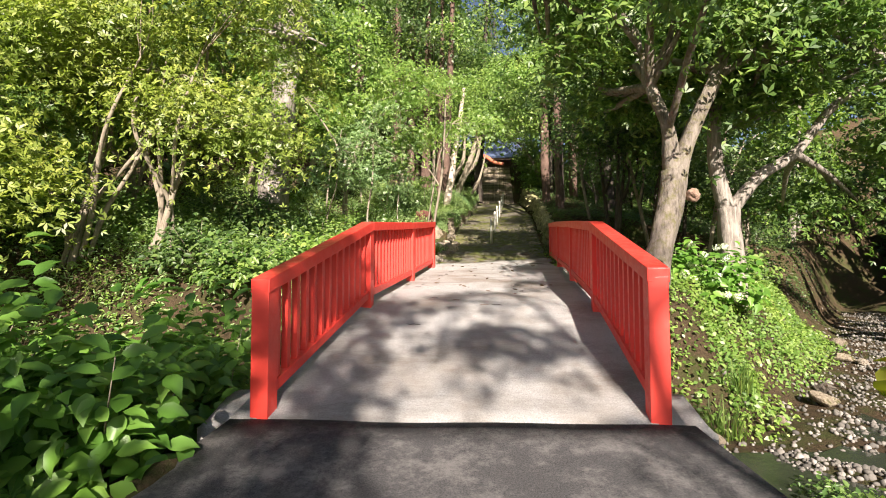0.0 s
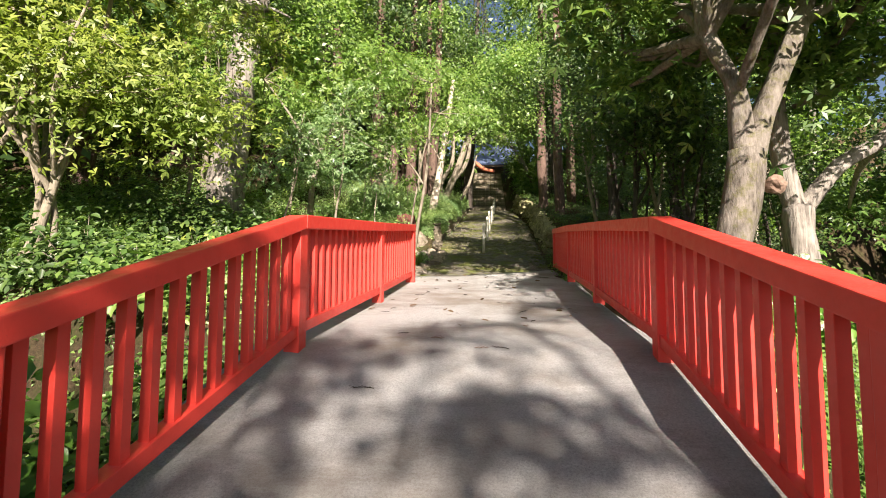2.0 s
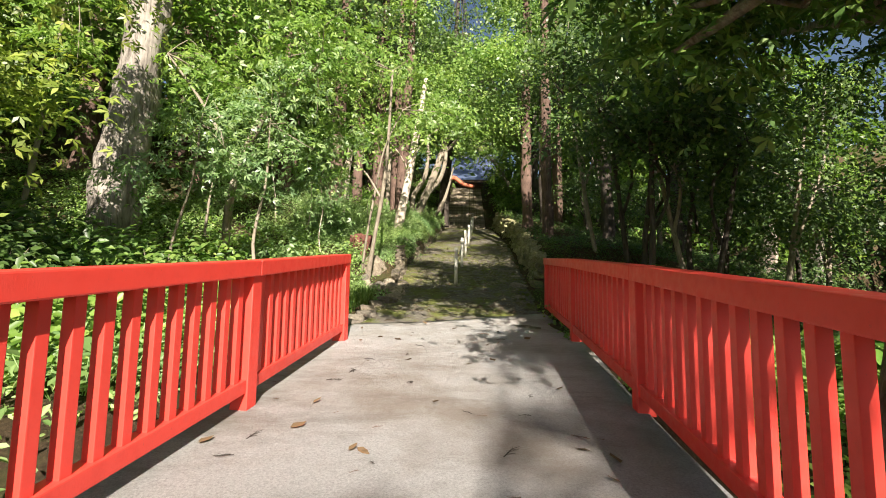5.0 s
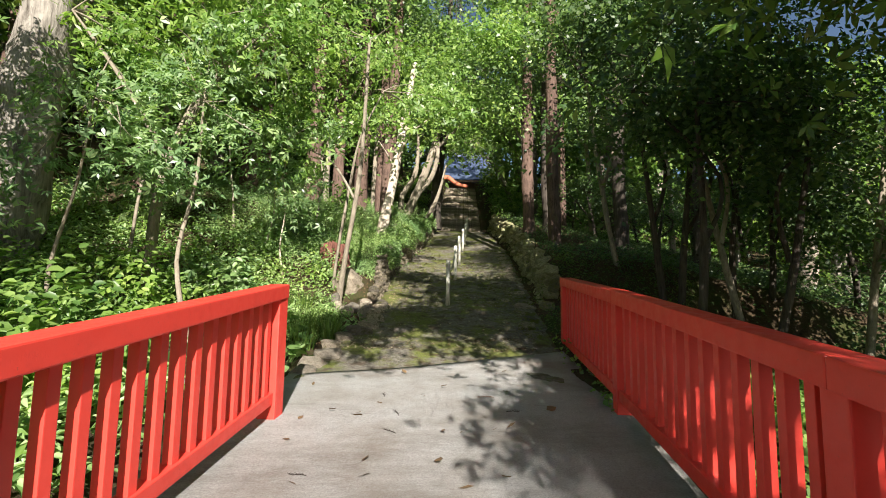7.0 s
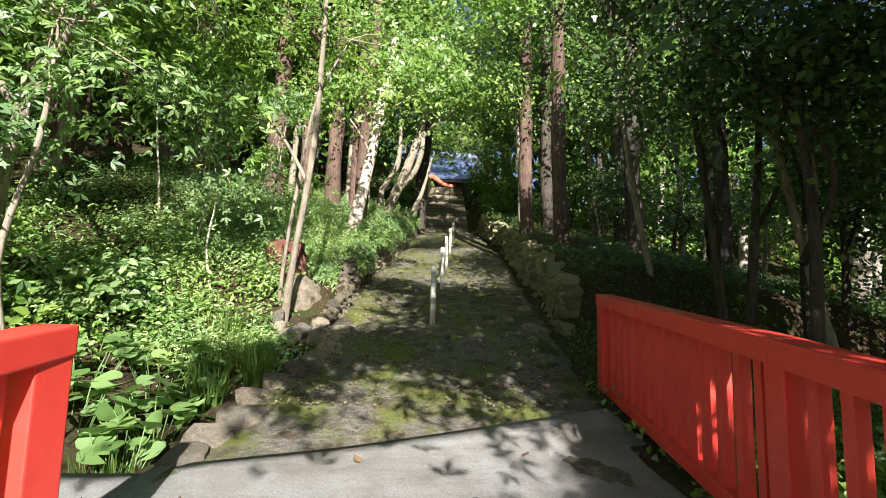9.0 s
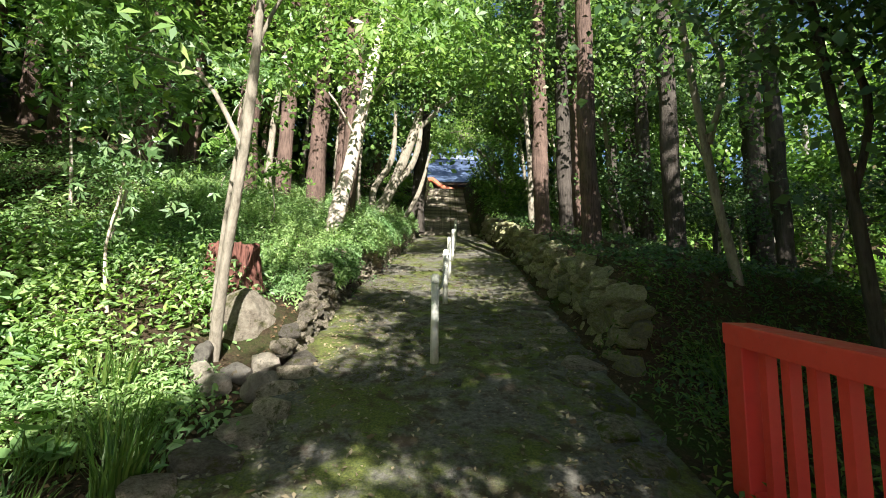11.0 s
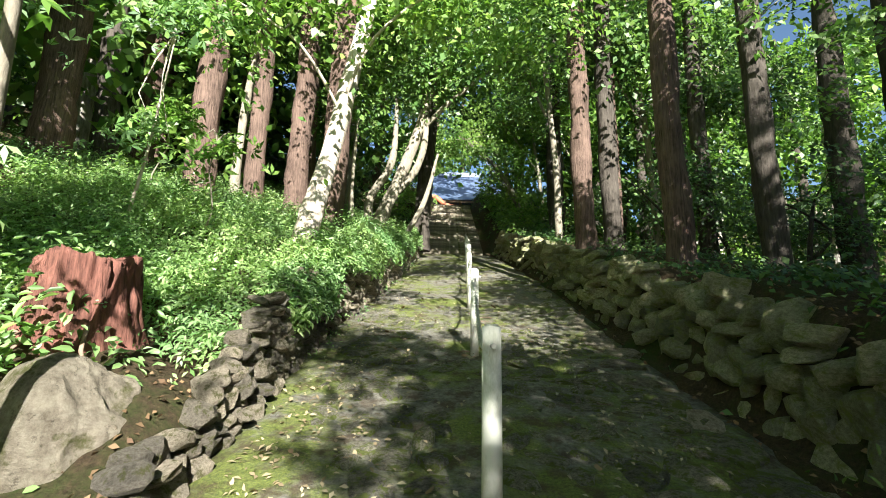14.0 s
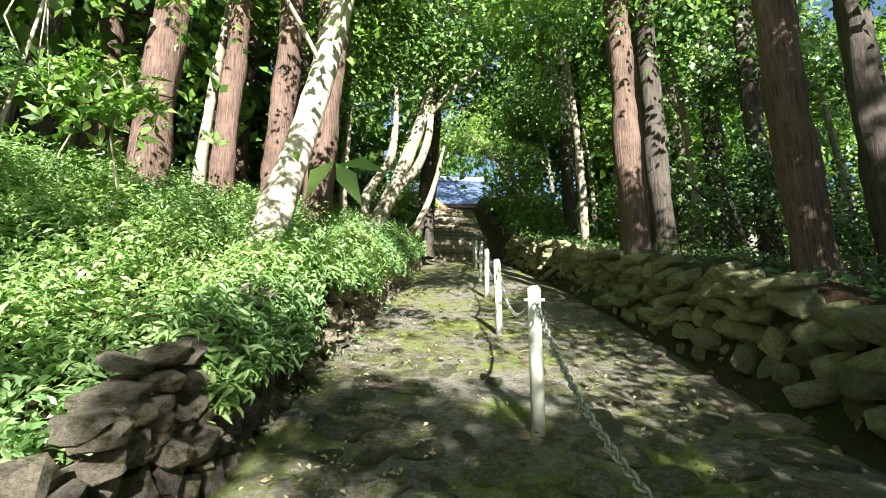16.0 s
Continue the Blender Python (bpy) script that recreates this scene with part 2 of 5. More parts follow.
def part(name, bm, mat, parent, label=""):
    me = bpy.data.meshes.new(name)
    bm.to_mesh(me)
    bm.free()
    me.materials.append(mat)
    return child(name, me, parent, label)


def norm(a):
    return a / np.maximum(np.linalg.norm(a, axis=-1, keepdims=True), 1e-9)


def leaves(pos, nrm, size, shape=6, wide=0.3, droop=0.15):
    """Vertices and faces of one folded leaf at each place."""
    n = len(pos)
    nrm = norm(nrm)
    t = norm(np.cross(nrm, rng.normal(size=(n, 3))))
    b = np.cross(nrm, t)
    if shape == 6:
        tpl = np.array([(0, 0, 0), (0.3, wide, 0.07), (0.68, wide * 0.8, 0.05), (1, 0, -droop), (0.68, -wide * 0.8, 0.05), (0.3, -wide, 0.07)])
        f = np.array([(0, 3, 2, 1), (0, 5, 4, 3)])
    elif shape == 8:
        tpl = np.array([(0, 0, 0), (0.18, wide * 0.72, 0.06), (0.42, wide, 0.08), (0.74, wide * 0.55, 0.03), (1, 0, -droop), (0.74, -wide * 0.55, 0.03), (0.42, -wide, 0.08), (0.18, -wide * 0.72, 0.06), (0.5, 0, -0.02)])
        f = np.array([(0, 8, 2, 1), (8, 4, 3, 2), (0, 7, 6, 8), (8, 6, 5, 4)])
    elif shape == 5:
        tpl, f = [], []
        for q, ang, ln in ((0, -0.95, 0.8), (1, 0.0, 1.0), (2, 0.95, 0.8)):
            ca, sa = math.cos(ang), math.sin(ang)
            tpl += [(ca * a - sa * b_, sa * a + ca * b_, c - 0.04 * q) for a, b_, c in ((0, 0, 0), (0.5 * ln, 0.15, 0.05), (ln, 0, -droop), (0.5 * ln, -0.15, 0.05))]
            f.append((4 * q, 4 * q + 3, 4 * q + 2, 4 * q + 1))
        tpl, f = np.array(tpl), np.array(f)
    else:
        tpl = np.array([(0, 0, 0), (0.5, wide, 0.08), (1, 0, -droop), (0.5, -wide, 0.08)])
        f = np.array([(0, 3, 2, 1)])
    s = np.asarray(size).reshape(-1, 1, 1) * np.ones((n, 1, 1))
    v = pos[:, None] + s * (tpl[None, :, :1] * t[:, None] + tpl[None, :, 1:2] * b[:, None] + tpl[None, :, 2:] * nrm[:, None])
    k = len(tpl)
    return v.reshape(-1, 3), (f[None] + k * np.arange(n)[:, None, None]).reshape(-1, 4)


def sprays(clumps, size, per=26, disc=0.42, shape=4, flat=0.75, wide=0.3):
    """Leaf geometry for clumps (x, y, z, rx, ry, rz, leaves): flat twigs of leaves spread through each, denser near its skin."""
    P, N = [], []
    for x, y, z, rx, ry, rz, count in clumps:
        k = max(1, int(count / per))
        d = norm(rng.normal(size=(k, 3)))
        r = rng.uniform(0.25, 1.0, (k, 1)) ** 0.6 * rng.uniform(0.75, 1.2, (k, 1))
        c = np.array((x, y, z)) + d * r * np.array((rx, ry, rz))
        up = norm(np.array((0.05, -0.55, flat * 0.75)) + 0.45 * d + 0.28 * rng.normal(size=(k, 3)))
        a = norm(np.cross(up, rng.normal(size=(k, 3))))
        b = np.cross(up, a)
        u, w = rng.normal(size=(k, per, 1)) * disc, rng.normal(size=(k, per, 1)) * disc * 0.6
        p = c[:, None] + u * a[:, None] + w * b[:, None] + rng.normal(size=(k, per, 3)) * 0.05
        p[..., 2] -= 0.22 * (u[..., 0] ** 2 + w[..., 0] ** 2) / max(disc, 0.1)
        n = up[:, None] + 0.38 * rng.normal(size=(k, per, 3))
        P.append(p.reshape(-1, 3)), N.append(n.reshape(-1, 3))
    P, N = np.concatenate(P), np.concatenate(N)
    return leaves(P, N, size * rng.uniform(0.6, 1.25, len(P)), shape, wide)


def tube(pts, radii, seg=10, rough=0.06, step=0.22):
    """A tapered, slightly knobbly limb through points."""
    pts = [Vector(p) for p in pts]
    fine, rad = [], []
    for i in range(len(pts) - 1):
        p0, p1, p2, p3 = pts[max(i - 1, 0)], pts[i], pts[i + 1], pts[min(i + 2, len(pts) - 1)]
        n = max(2, int((p2 - p1).length / step))
        for j in range(n):
            t = j / n
            fine.append(0.5 * ((2 * p1) + (p2 - p0) * t + (2 * p0 - 5 * p1 + 4 * p2 - p3) * t * t + (3 * p1 - p0 - 3 * p2 + p3) * t ** 3))
            rad.append(radii[i] * (1 - t) + radii[i + 1] * t)
    fine.append(pts[-1]), rad.append(radii[-1])
    P, R = np.array(fine), np.array(rad)
    d = norm(np.gradient(P, axis=0))
    side = norm(np.cross(d, (0.31, 0.9, 0.05)))
    up = np.cross(side, d)
    a = np.linspace(0, 2 * np.pi, seg, endpoint=False)
    wob = 1 + rough * rng.normal(size=(len(P), seg)) + rough * 1.5 * np.sin(a * 3 + P[:, 2:3] * 2.1) + rough * np.sin(a * 2 - P[:, 2:3] * 3.3)
    v = P[:, None] + (R[:, None] * wob)[..., None] * (np.cos(a)[None, :, None] * side[:, None] + np.sin(a)[None, :, None] * up[:, None])
    v = v.reshape(-1, 3)
    i, j = np.meshgrid(np.arange(len(P) - 1), np.arange(seg), indexing="ij")
    f = np.stack([i * seg + j, i * seg + (j + 1) % seg, (i + 1) * seg + (j + 1) % seg, (i + 1) * seg + j], -1).reshape(-1, 4)
    v = np.concatenate([v, P[-1:]])
    last = (len(P) - 1) * seg
    cap = np.stack([last + np.arange(seg), last + (np.arange(seg) + 1) % seg, np.full(seg, len(v) - 1)], -1)
    return v, f, cap


def tubes(list_of):
    V, F4, F3, o = [], [], [], 0
    for v, f, c in list_of:
        V.append(v), F4.append(f + o), F3.append(c + o)
        o += len(v)
    return np.concatenate(V), [np.concatenate(F4), np.concatenate(F3)]


def twigs_to(clumps, start, r=0.03, per=3):
    """Thin branches from a limb's end into its clumps."""
    out = []
    s = np.array(start, float)
    for x, y, z, rx, ry, rz, _ in clumps:
        c = np.array((x, y, z))
        for _ in range(per):
            e = c + norm(rng.normal(size=3)) * np.array((rx, ry, rz)) * 0.75
            mid = s * 0.45 + e * 0.55 + rng.normal(size=3) * 0.15 + np.array((0, 0, 0.12))
            out.append(tube([s, mid, e], [r, r * 0.6, r * 0.2], 5, 0.05, 0.4))
    return out


def tree(name, label, trunk, limbs, clumps, bark, leaf, size=0.1, shape=4, group="", seg=14, twig=True, rough=0.05, disc=0.42, wide=0.3):
    """trunk and limbs: (points, radii); clumps as in sprays()."""
    base = trunk[0][0]
    t = thing(name, label, "tree", group, at=base)
    o = np.array(base)
    v, f = tubes([tube(*trunk, seg, rough)])
    child("trunk", mesh_of("trunk", v - o, f, bark), t)
    for pts, radii in limbs:
        v, f = tubes([tube(pts, radii, 8, rough)])
        child("limb", mesh_of("limb", v - o, f, bark), t)
    if clumps:
        ends = [trunk[0][-1]] + [l[0][-1] for l in limbs] + [l[0][len(l[0]) // 2] for l in limbs]
        tw = []
        if twig:
            for c in clumps:
                s = min(ends, key=lambda e: (Vector(e) - Vector(c[:3])).length)
                tw += twigs_to([c], s, max(0.012, trunk[1][-1] * 0.5), 3)
            v, f = tubes(tw)
            child("twig", mesh_of("twig", v - o, f, bark), t, kind="stuff")
        v, f = sprays(clumps, size, shape=shape, disc=disc, wide=wide)
        child("crown", mesh_of("crown", v - o, f, leaf, False), t)
    return t


# ---- the lie of the land ----
PROFILE = ((-60, -0.5), (-5, -0.05), (0.7, 0.22), (3.6, 0.38), (4.6, 0.47), (4.68, 0.49), (7.03, 1.246), (9.58, 1.53), (12.1, 1.80), (13.95, 1.95), (15, 2.2),
           (17.1, 2.71), (19.9, 3.306), (22.6, 3.92), (34, 6.6), (46, 11.9), (80, 12.2), (200, 30))
LEFT = ((4.6, -1.25), (13.6, -0.35), (14.9, -0.1), (15.7, 0.12), (16.7, 0.27), (20, 0.3), (21.4, 0.44), (24.1, 0.77), (28.6, 1.17), (46, 2.7))
RIGHT = ((4.6, 2.35), (14.5, 2.75), (16.3, 2.9), (18, 3.08), (20.4, 3.3), (22.6, 3.55), (26, 3.9), (34, 4.05), (46, 4.7))
CREEK = ((-60, 2), (-14, 6.8), (-6, 6.6), (-1, 6.3), (2.5, 5.75), (5, 5.8), (8.2, 9), (12, 13.5), (18, 21), (40, 44))


def along(table, q):
    return np.interp(q, [p[0] for p in table], [p[1] for p in table])


def sstep(a, b, q):
    u = np.clip((q - a) / (b - a), 0, 1)
    return u * u * (3 - 2 * u)


def creek_distance(x, y):
    best = np.full(np.shape(x), 1e9)
    for (ax, ay), (bx, by) in zip(CREEK[:-1], CREEK[1:]):
        dx, dy = bx - ax, by - ay
        u = np.clip(((x - ax) * dx + (y - ay) * dy) / (dx * dx + dy * dy), 0, 1)
        best = np.minimum(best, np.hypot(x - ax - u * dx, y - ay - u * dy))
    return best


def height(x, y, rough=True):
    x, y = np.asarray(x, float), np.asarray(y, float)
    p = along(PROFILE, y)
    xl, xr = along(LEFT, y), along(RIGHT, y)
    dl, dr = np.maximum(xl - x, 0), np.maximum(x - xr, 0)
    up_l = (0.3 * sstep(17.0, 18.0, y) + 0.65 * sstep(18.4, 21.2, y)) * sstep(0.1, 0.42, dl) - 0.28 * sstep(12.5, 13.5, y) * (1 - sstep(15.5, 17.2, y)) * sstep(0.1, 0.8, dl)
    up_r = 0.88 * sstep(16.8, 17.6, y) * sstep(0.45, 0.8, dr)
    z = p + up_l + up_r
    z = z + np.minimum(np.maximum(dl - 0.3, 0) * (0.1 + 0.14 * sstep(8, 15, y)), 9) * sstep(4, 9, y)
    z = z - np.minimum(np.maximum(dr - 2.5, 0) * 0.2, 3.0) * sstep(8, 15, y)
    z = z - 0.12 * sstep(0.0, 0.8, dl + dr) * (1 - sstep(3, 8, y))
    z = z + 0.34 * np.maximum(x - 19, 0) * (x < 90) + 24 * (x >= 90) + 0.12 * np.maximum(-x - 16, 0) * (x > -90) + 9 * (x <= -90)
    cut = 1 - sstep(1.2, 2.6, creek_distance(x, y))
    z = z * (1 - cut) + np.minimum(-0.5 + 0.02 * np.hypot(x, y - 5), z) * cut
    deck = sstep(4.75, 5.3, y) * (1 - sstep(12.6, 13.5, y)) * (dl + dr < 0.25)
    z = np.where(deck > 0, np.minimum(z, p - 0.75 * deck), z)
    walked = (y > 13) * (dl + dr < 0.3) + (y < 5) * (dl + dr < 0.1)
    wild = np.where(walked > 0, 0, 1)
    z = z - 0.06 * walked
    if rough:
        z = z + wild * (0.05 * np.sin(x * 2.3 + 1.7 * np.sin(y * 1.1)) * np.sin(y * 1.9 + 0.7) + 0.03 * np.sin(x * 5.1 + y * 3.7))
    return z


def graded(stops):
    out = []
    for a, b, s in stops:
        out.append(np.arange(a, b - 1e-6, s))
    return np.concatenate(out)


gx = graded([(-600, -60, 60), (-60, -16, 4), (-16, -4, 0.5), (-4, 7, 0.11), (7, 18, 0.5), (18, 60, 4), (60, 660, 60)])
gy = graded([(-600, -60, 60), (-60, -6, 3), (-6, 26, 0.2), (26, 48, 0.5), (48, 100, 4), (100, 640, 60)])
X, Y = np.meshgrid(gx, gy, indexing="ij")
Z = height(X, Y)
i, j = np.meshgrid(np.arange(len(gx) - 1), np.arange(len(gy) - 1), indexing="ij")
w = len(gy)
quads = np.stack([i * w + j, (i + 1) * w + j, (i + 1) * w + j + 1, i * w + j + 1], -1).reshape(-1, 4)
tagged(new("ground", mesh_of("ground", np.stack([X, Y, Z], -1).reshape(-1, 3), quads, FLOOR)), "leaf-littered forest floor with moss and a gravelly creek bed", "ground", kind="structure")


def sheet(name, mat, ys, left, right, lift, cols=14, thick=0.0, wob=0.0, label="", category=""):
    """A strip of paving between two edges that follows the profile."""
    V = []
    for y in ys:
        a, b = left(y), right(y)
        for k in range(cols + 1):
            x = a + (b - a) * k / cols
            e = 1 if 0 < k < cols else 0
            V.append((x, y, along(PROFILE, y) + lift + wob * e * math.sin(x * 3.1 + y * 2.3) * math.sin(y * 1.7 - x)))
    n, c = len(ys), cols + 1
    F = [(r * c + k, r * c + k + 1, (r + 1) * c + k + 1, (r + 1) * c + k) for r in range(n - 1) for k in range(cols)]
    V = np.array(V)
    if thick:
        low = V.copy()
        low[:, 2] -= thick
        o = len(V)
        rim = [k for k in range(c)] + [r * c + c - 1 for r in range(1, n)] + [(n - 1) * c + k for k in range(c - 2, -1, -1)] + [r * c for r in range(n - 2, 0, -1)]
        F += [(b, a, a + o, b + o) for a, b in zip(rim, rim[1:] + rim[:1])]
        F += [(d + o, cc + o, bb + o, a + o) for a, bb, cc, d in F[: (n - 1) * cols]]
        V = np.concatenate([V, low])
    ob = new(name, mesh_of(name, V, np.array(F), mat, False))
    return tagged(ob, label, category, kind="structure")


sheet("road", ASPHALT, np.linspace(-30, 4.6, 90), lambda y: -1.35 - 0.06 * max(0, 4.6 - y), lambda y: 2.55 + 0.05 * max(0, 4.6 - y), 0.004, 12, 0.3, 0.01, "dark worn asphalt path before the bridge", "road")
V, cols, rows = [], 10, 60
for r in range(rows + 1):
    for k in range(cols + 1):
        u = k / cols
        y = 4.6 + (9.0 + 1.05 * u) * r / rows
        a, b = along(LEFT, y) - 0.1, along(RIGHT, y) + 0.42 * sstep(8, 14, y) + 0.12
        V.append((a + (b - a) * u, y, along(PROFILE, y) + 0.016))
c = cols + 1
F = [(r * c + k, r * c + k + 1, (r + 1) * c + k + 1, (r + 1) * c + k) for r in range(rows) for k in range(cols)]
rim = list(range(c)) + [r * c + cols for r in range(1, rows + 1)] + [rows * c + k for k in range(cols - 1, -1, -1)] + [r * c for r in range(rows - 1, 0, -1)]
o = len(V)
F += [(q, p, p + o, q + o) for p, q in zip(rim, rim[1:] + rim[:1])]
F += [(d + o, e + o, q + o, p + o) for p, q, e, d in F[: rows * cols]]
V = np.concatenate([np.array(V), np.array(V) - np.array((0, 0, 0.42))])
tagged(new("bridge_deck", mesh_of("bridge_deck", V, np.array(F), CONCRETE, False)), "arched pale concrete bridge deck with brown stains", "bridge deck", kind="structure")
sheet("path", PATH, np.arange(13.3, 34.1, 0.2), lambda y: along(LEFT, y) - 0.12, lambda y: along(RIGHT, y) + 0.35, -0.002, 24, 0.2, 0.022, "sloping stone-and-concrete path with moss and leaf litter", "path")
sheet("side_slab", CONCRETE, np.arange(12.2, 13.65, 0.2), lambda y: along(LEFT, y) - 1.3, lambda y: along(LEFT, y) - 0.13, -0.03, 4, 0.35, 0.0, "weathered concrete slab beside the bridge end", "slab")
for nm, x0, x1 in (("kerb_left", -1.58, -1.36), ("kerb_right", 2.48, 2.68)):
    sheet(nm, CONCRETE, np.arange(4.5, 5.2, 0.15), lambda y, a=x0: a, lambda y, b=x1: b, -0.03, 3, 0.4, 0.0, "grey concrete abutment beside the bridge", "abutment")

# water in the creek bed
V = []
for q in np.linspace(-13, 6.4, 50):
    cy = along(CREEK, q)
    V += [(q, cy - 0.55, -0.46 + 0.02 * math.hypot(q, cy - 5) * 0.9), (q, cy + 0.55, -0.46 + 0.02 * math.hypot(q, cy - 5) * 0.9)]
tagged(new("water", mesh_of("water", np.array(V), np.array([(2 * k, 2 * k + 2, 2 * k + 3, 2 * k + 1) for k in range(49)]), WATER)), "shallow dark water in the creek bed", "water", kind="structure")


# ---- red railings ----
def box_bm(sx, sy, sz, bevel=0.006, base=True):
    bm = bmesh.new()
    bmesh.ops.create_cube(bm, size=1)
    for v in bm.verts:
        v.co = (v.co.x * sx, v.co.y * sy, (v.co.z + (0.5 if base else 0)) * sz)
    bmesh.ops.bevel(bm, geom=bm.edges[:], offset=bevel, segments=2, affect="EDGES", profile=0.6)
    return bm


def beam_bm(a, b, w, h, bevel=0.008):
    """A sloping beam with upright ends, from a to b along its underside."""
    a, b = Vector(a), Vector(b)
    side = Vector((b.y - a.y, a.x - b.x, 0)).normalized() * (w / 2)
    bm = bmesh.new()
    vs = [bm.verts.new(p + s + Vector((0, 0, z))) for p in (a, b) for s in (-side, side) for z in (0, h)]
    for f in ((0, 1, 3, 2), (4, 6, 7, 5), (0, 4, 5, 1), (2, 3, 7, 6), (1, 5, 7, 3), (0, 2, 6, 4)):
        bm.faces.new([vs[k] for k in f])
    bmesh.ops.recalc_face_normals(bm, faces=bm.faces[:])
    bmesh.ops.bevel(bm, geom=bm.edges[:], offset=bevel, segments=2, affect="EDGES", profile=0.6)
    return bm


def railing(label, feet, tall):
    """feet: the posts' feet; tall: the height over the foot."""
    r = thing("railing", label, "railing", "red bridge railings", at=feet[0])
    o = Vector(feet[0])
    feet = [Vector(f) for f in feet]
    d = (feet[-1] - feet[0])
    turn = -math.atan2(d.x, d.y)
    bal = None
    for n, f in enumerate(feet):
        size = 0.165 if n in (0, len(feet) - 1) else 0.14
        p = part("post", box_bm(size, size, tall[n] - 0.1 + 0.03, 0.008), RED, r)
        p.location, p.rotation_euler.z = f - o - Vector((0, 0, 0.03)), turn
    for n in range(len(feet) - 1):
        a, b = feet[n], feet[n + 1]
        g = (b - a).normalized() * 0.085
        ta, tb = a + Vector((0, 0, tall[n] - 0.125)), b + Vector((0, 0, tall[n + 1] - 0.125))
        first, last = n == 0, n == len(feet) - 2
        part("top_rail", beam_bm(ta - o - (g if first else g * 0), tb - o + (g if last else g * 0), 0.185, 0.125, 0.01), RED, r)
        part("bottom_rail", beam_bm(a - o + Vector((0, 0, 0.13)) + g * 0.8, b - o + Vector((0, 0, 0.13)) - g * 0.8, 0.11, 0.1), RED, r)
        count = round((b - a).length / 0.178) - 1
        for k in range(1, count + 1):
            u = k / (count + 1)
            foot = a.lerp(b, u) + Vector((0, 0, 0.18))
            tall_k = (tall[n] * (1 - u) + tall[n + 1] * u) - 0.18 - 0.08
            if bal is None:
                bal = part("baluster", box_bm(0.064, 0.062, tall_k, 0.004), RED, r)
                q, bal_len = bal, tall_k
            else:
                q = new("baluster", bal.data)
                q.parent = r
                q.scale.z = tall_k / bal_len
            q.location, q.rotation_euler.z = foot - o, turn
    return r


def foot(x, y, dz=0.012):
    return (x, y, float(along(PROFILE, y)) + dz)


railing("red-painted wooden railing, its inner face lit by the sun", [foot(-1.09, 4.68), foot(-0.69, 7.03), foot(-0.40, 9.58), foot(-0.19, 12.14)], [1.2, 1.17, 1.14, 1.15])
railing("red-painted wooden railing, its inner face in shade", [foot(2.29, 4.68), foot(2.42, 6.9), foot(2.73, 9.6), foot(3.02, 12.3), (3.32, 15.0, 2.06)], [1.29, 1.18, 1.15, 1.14, 1.14])

# ---- stairs and the hall at the top of the path ----
stairs = thing("stairs", "long flight of grey stone steps up to the hall", "stairs", kind="structure")
STEPS = 31
for k in range(STEPS):
    y = 34 + 12 * k / STEPS
    z = 6.6 + 5.3 * (k + 1) / STEPS
    bm = box_bm(2.5, 12 / STEPS + 0.06, 0.3, 0.02)
    q = part("step", bm, STONE, stairs)
    q.location = (float(along(LEFT, y) + along(RIGHT, y)) / 2, y + 0.2, z - 0.3)

hall = thing("temple_hall", "wooden temple hall under a wide blue-grey tiled roof", "building", at=(5.0, 68, 12.1))
for k in range(8):
    q = part("pillar", box_bm(0.32, 0.32, 4.6, 0.03), TIMBER, hall)
    q.location = (-7 + 2 * k, -5.6, 0)
part("wall", box_bm(13.6, 10, 4.6, 0.02), TIMBER, hall)
V, n = [], 12
for r in range(n + 1):
    u = r / n
    half_x, half_y, z = 9.5 - 5.5 * u, 8.2 * (1 - u), 4.2 + 5.2 * (0.62 * u + 0.38 * u * u)
    V += [(-half_x, -half_y, z + 0.5 * (1 - u) ** 3), (0, -half_y, z), (half_x, -half_y, z + 0.5 * (1 - u) ** 3), (half_x, half_y, z + 0.5 * (1 - u) ** 3), (0, half_y, z), (-half_x, half_y, z + 0.5 * (1 - u) ** 3)]
F = [(r * 6 + k, r * 6 + (k + 1) % 6, (r + 1) * 6 + (k + 1) % 6, (r + 1) * 6 + k) for r in range(n) for k in range(6)]
roof = child("roof", mesh_of("roof", np.array(V), np.array(F), ROOF, False), hall)
part("eave_board", box_bm(18.6, 0.16, 0.24, 0.03), TIMBER, hall).location = (0, -8.05, 3.95)
ridge = part("ridge", box_bm(8.4, 0.5, 0.6, 0.06), ROOF, roof)
ridge.location = (0, 0, 9.3)
v, f = tubes([tube([(-4.4, -8.5, 3.3), (-3.2, -8.5, 3.6), (-2.0, -8.5, 4.35), (-0.8, -8.5, 3.6), (0.5, -8.5, 3.3)], [0.2, 0.24, 0.28, 0.24, 0.2], 8, 0.0, 0.2)])
child("gable", mesh_of("gable", v, f, VERMILION), hall, "curved vermilion gable board")


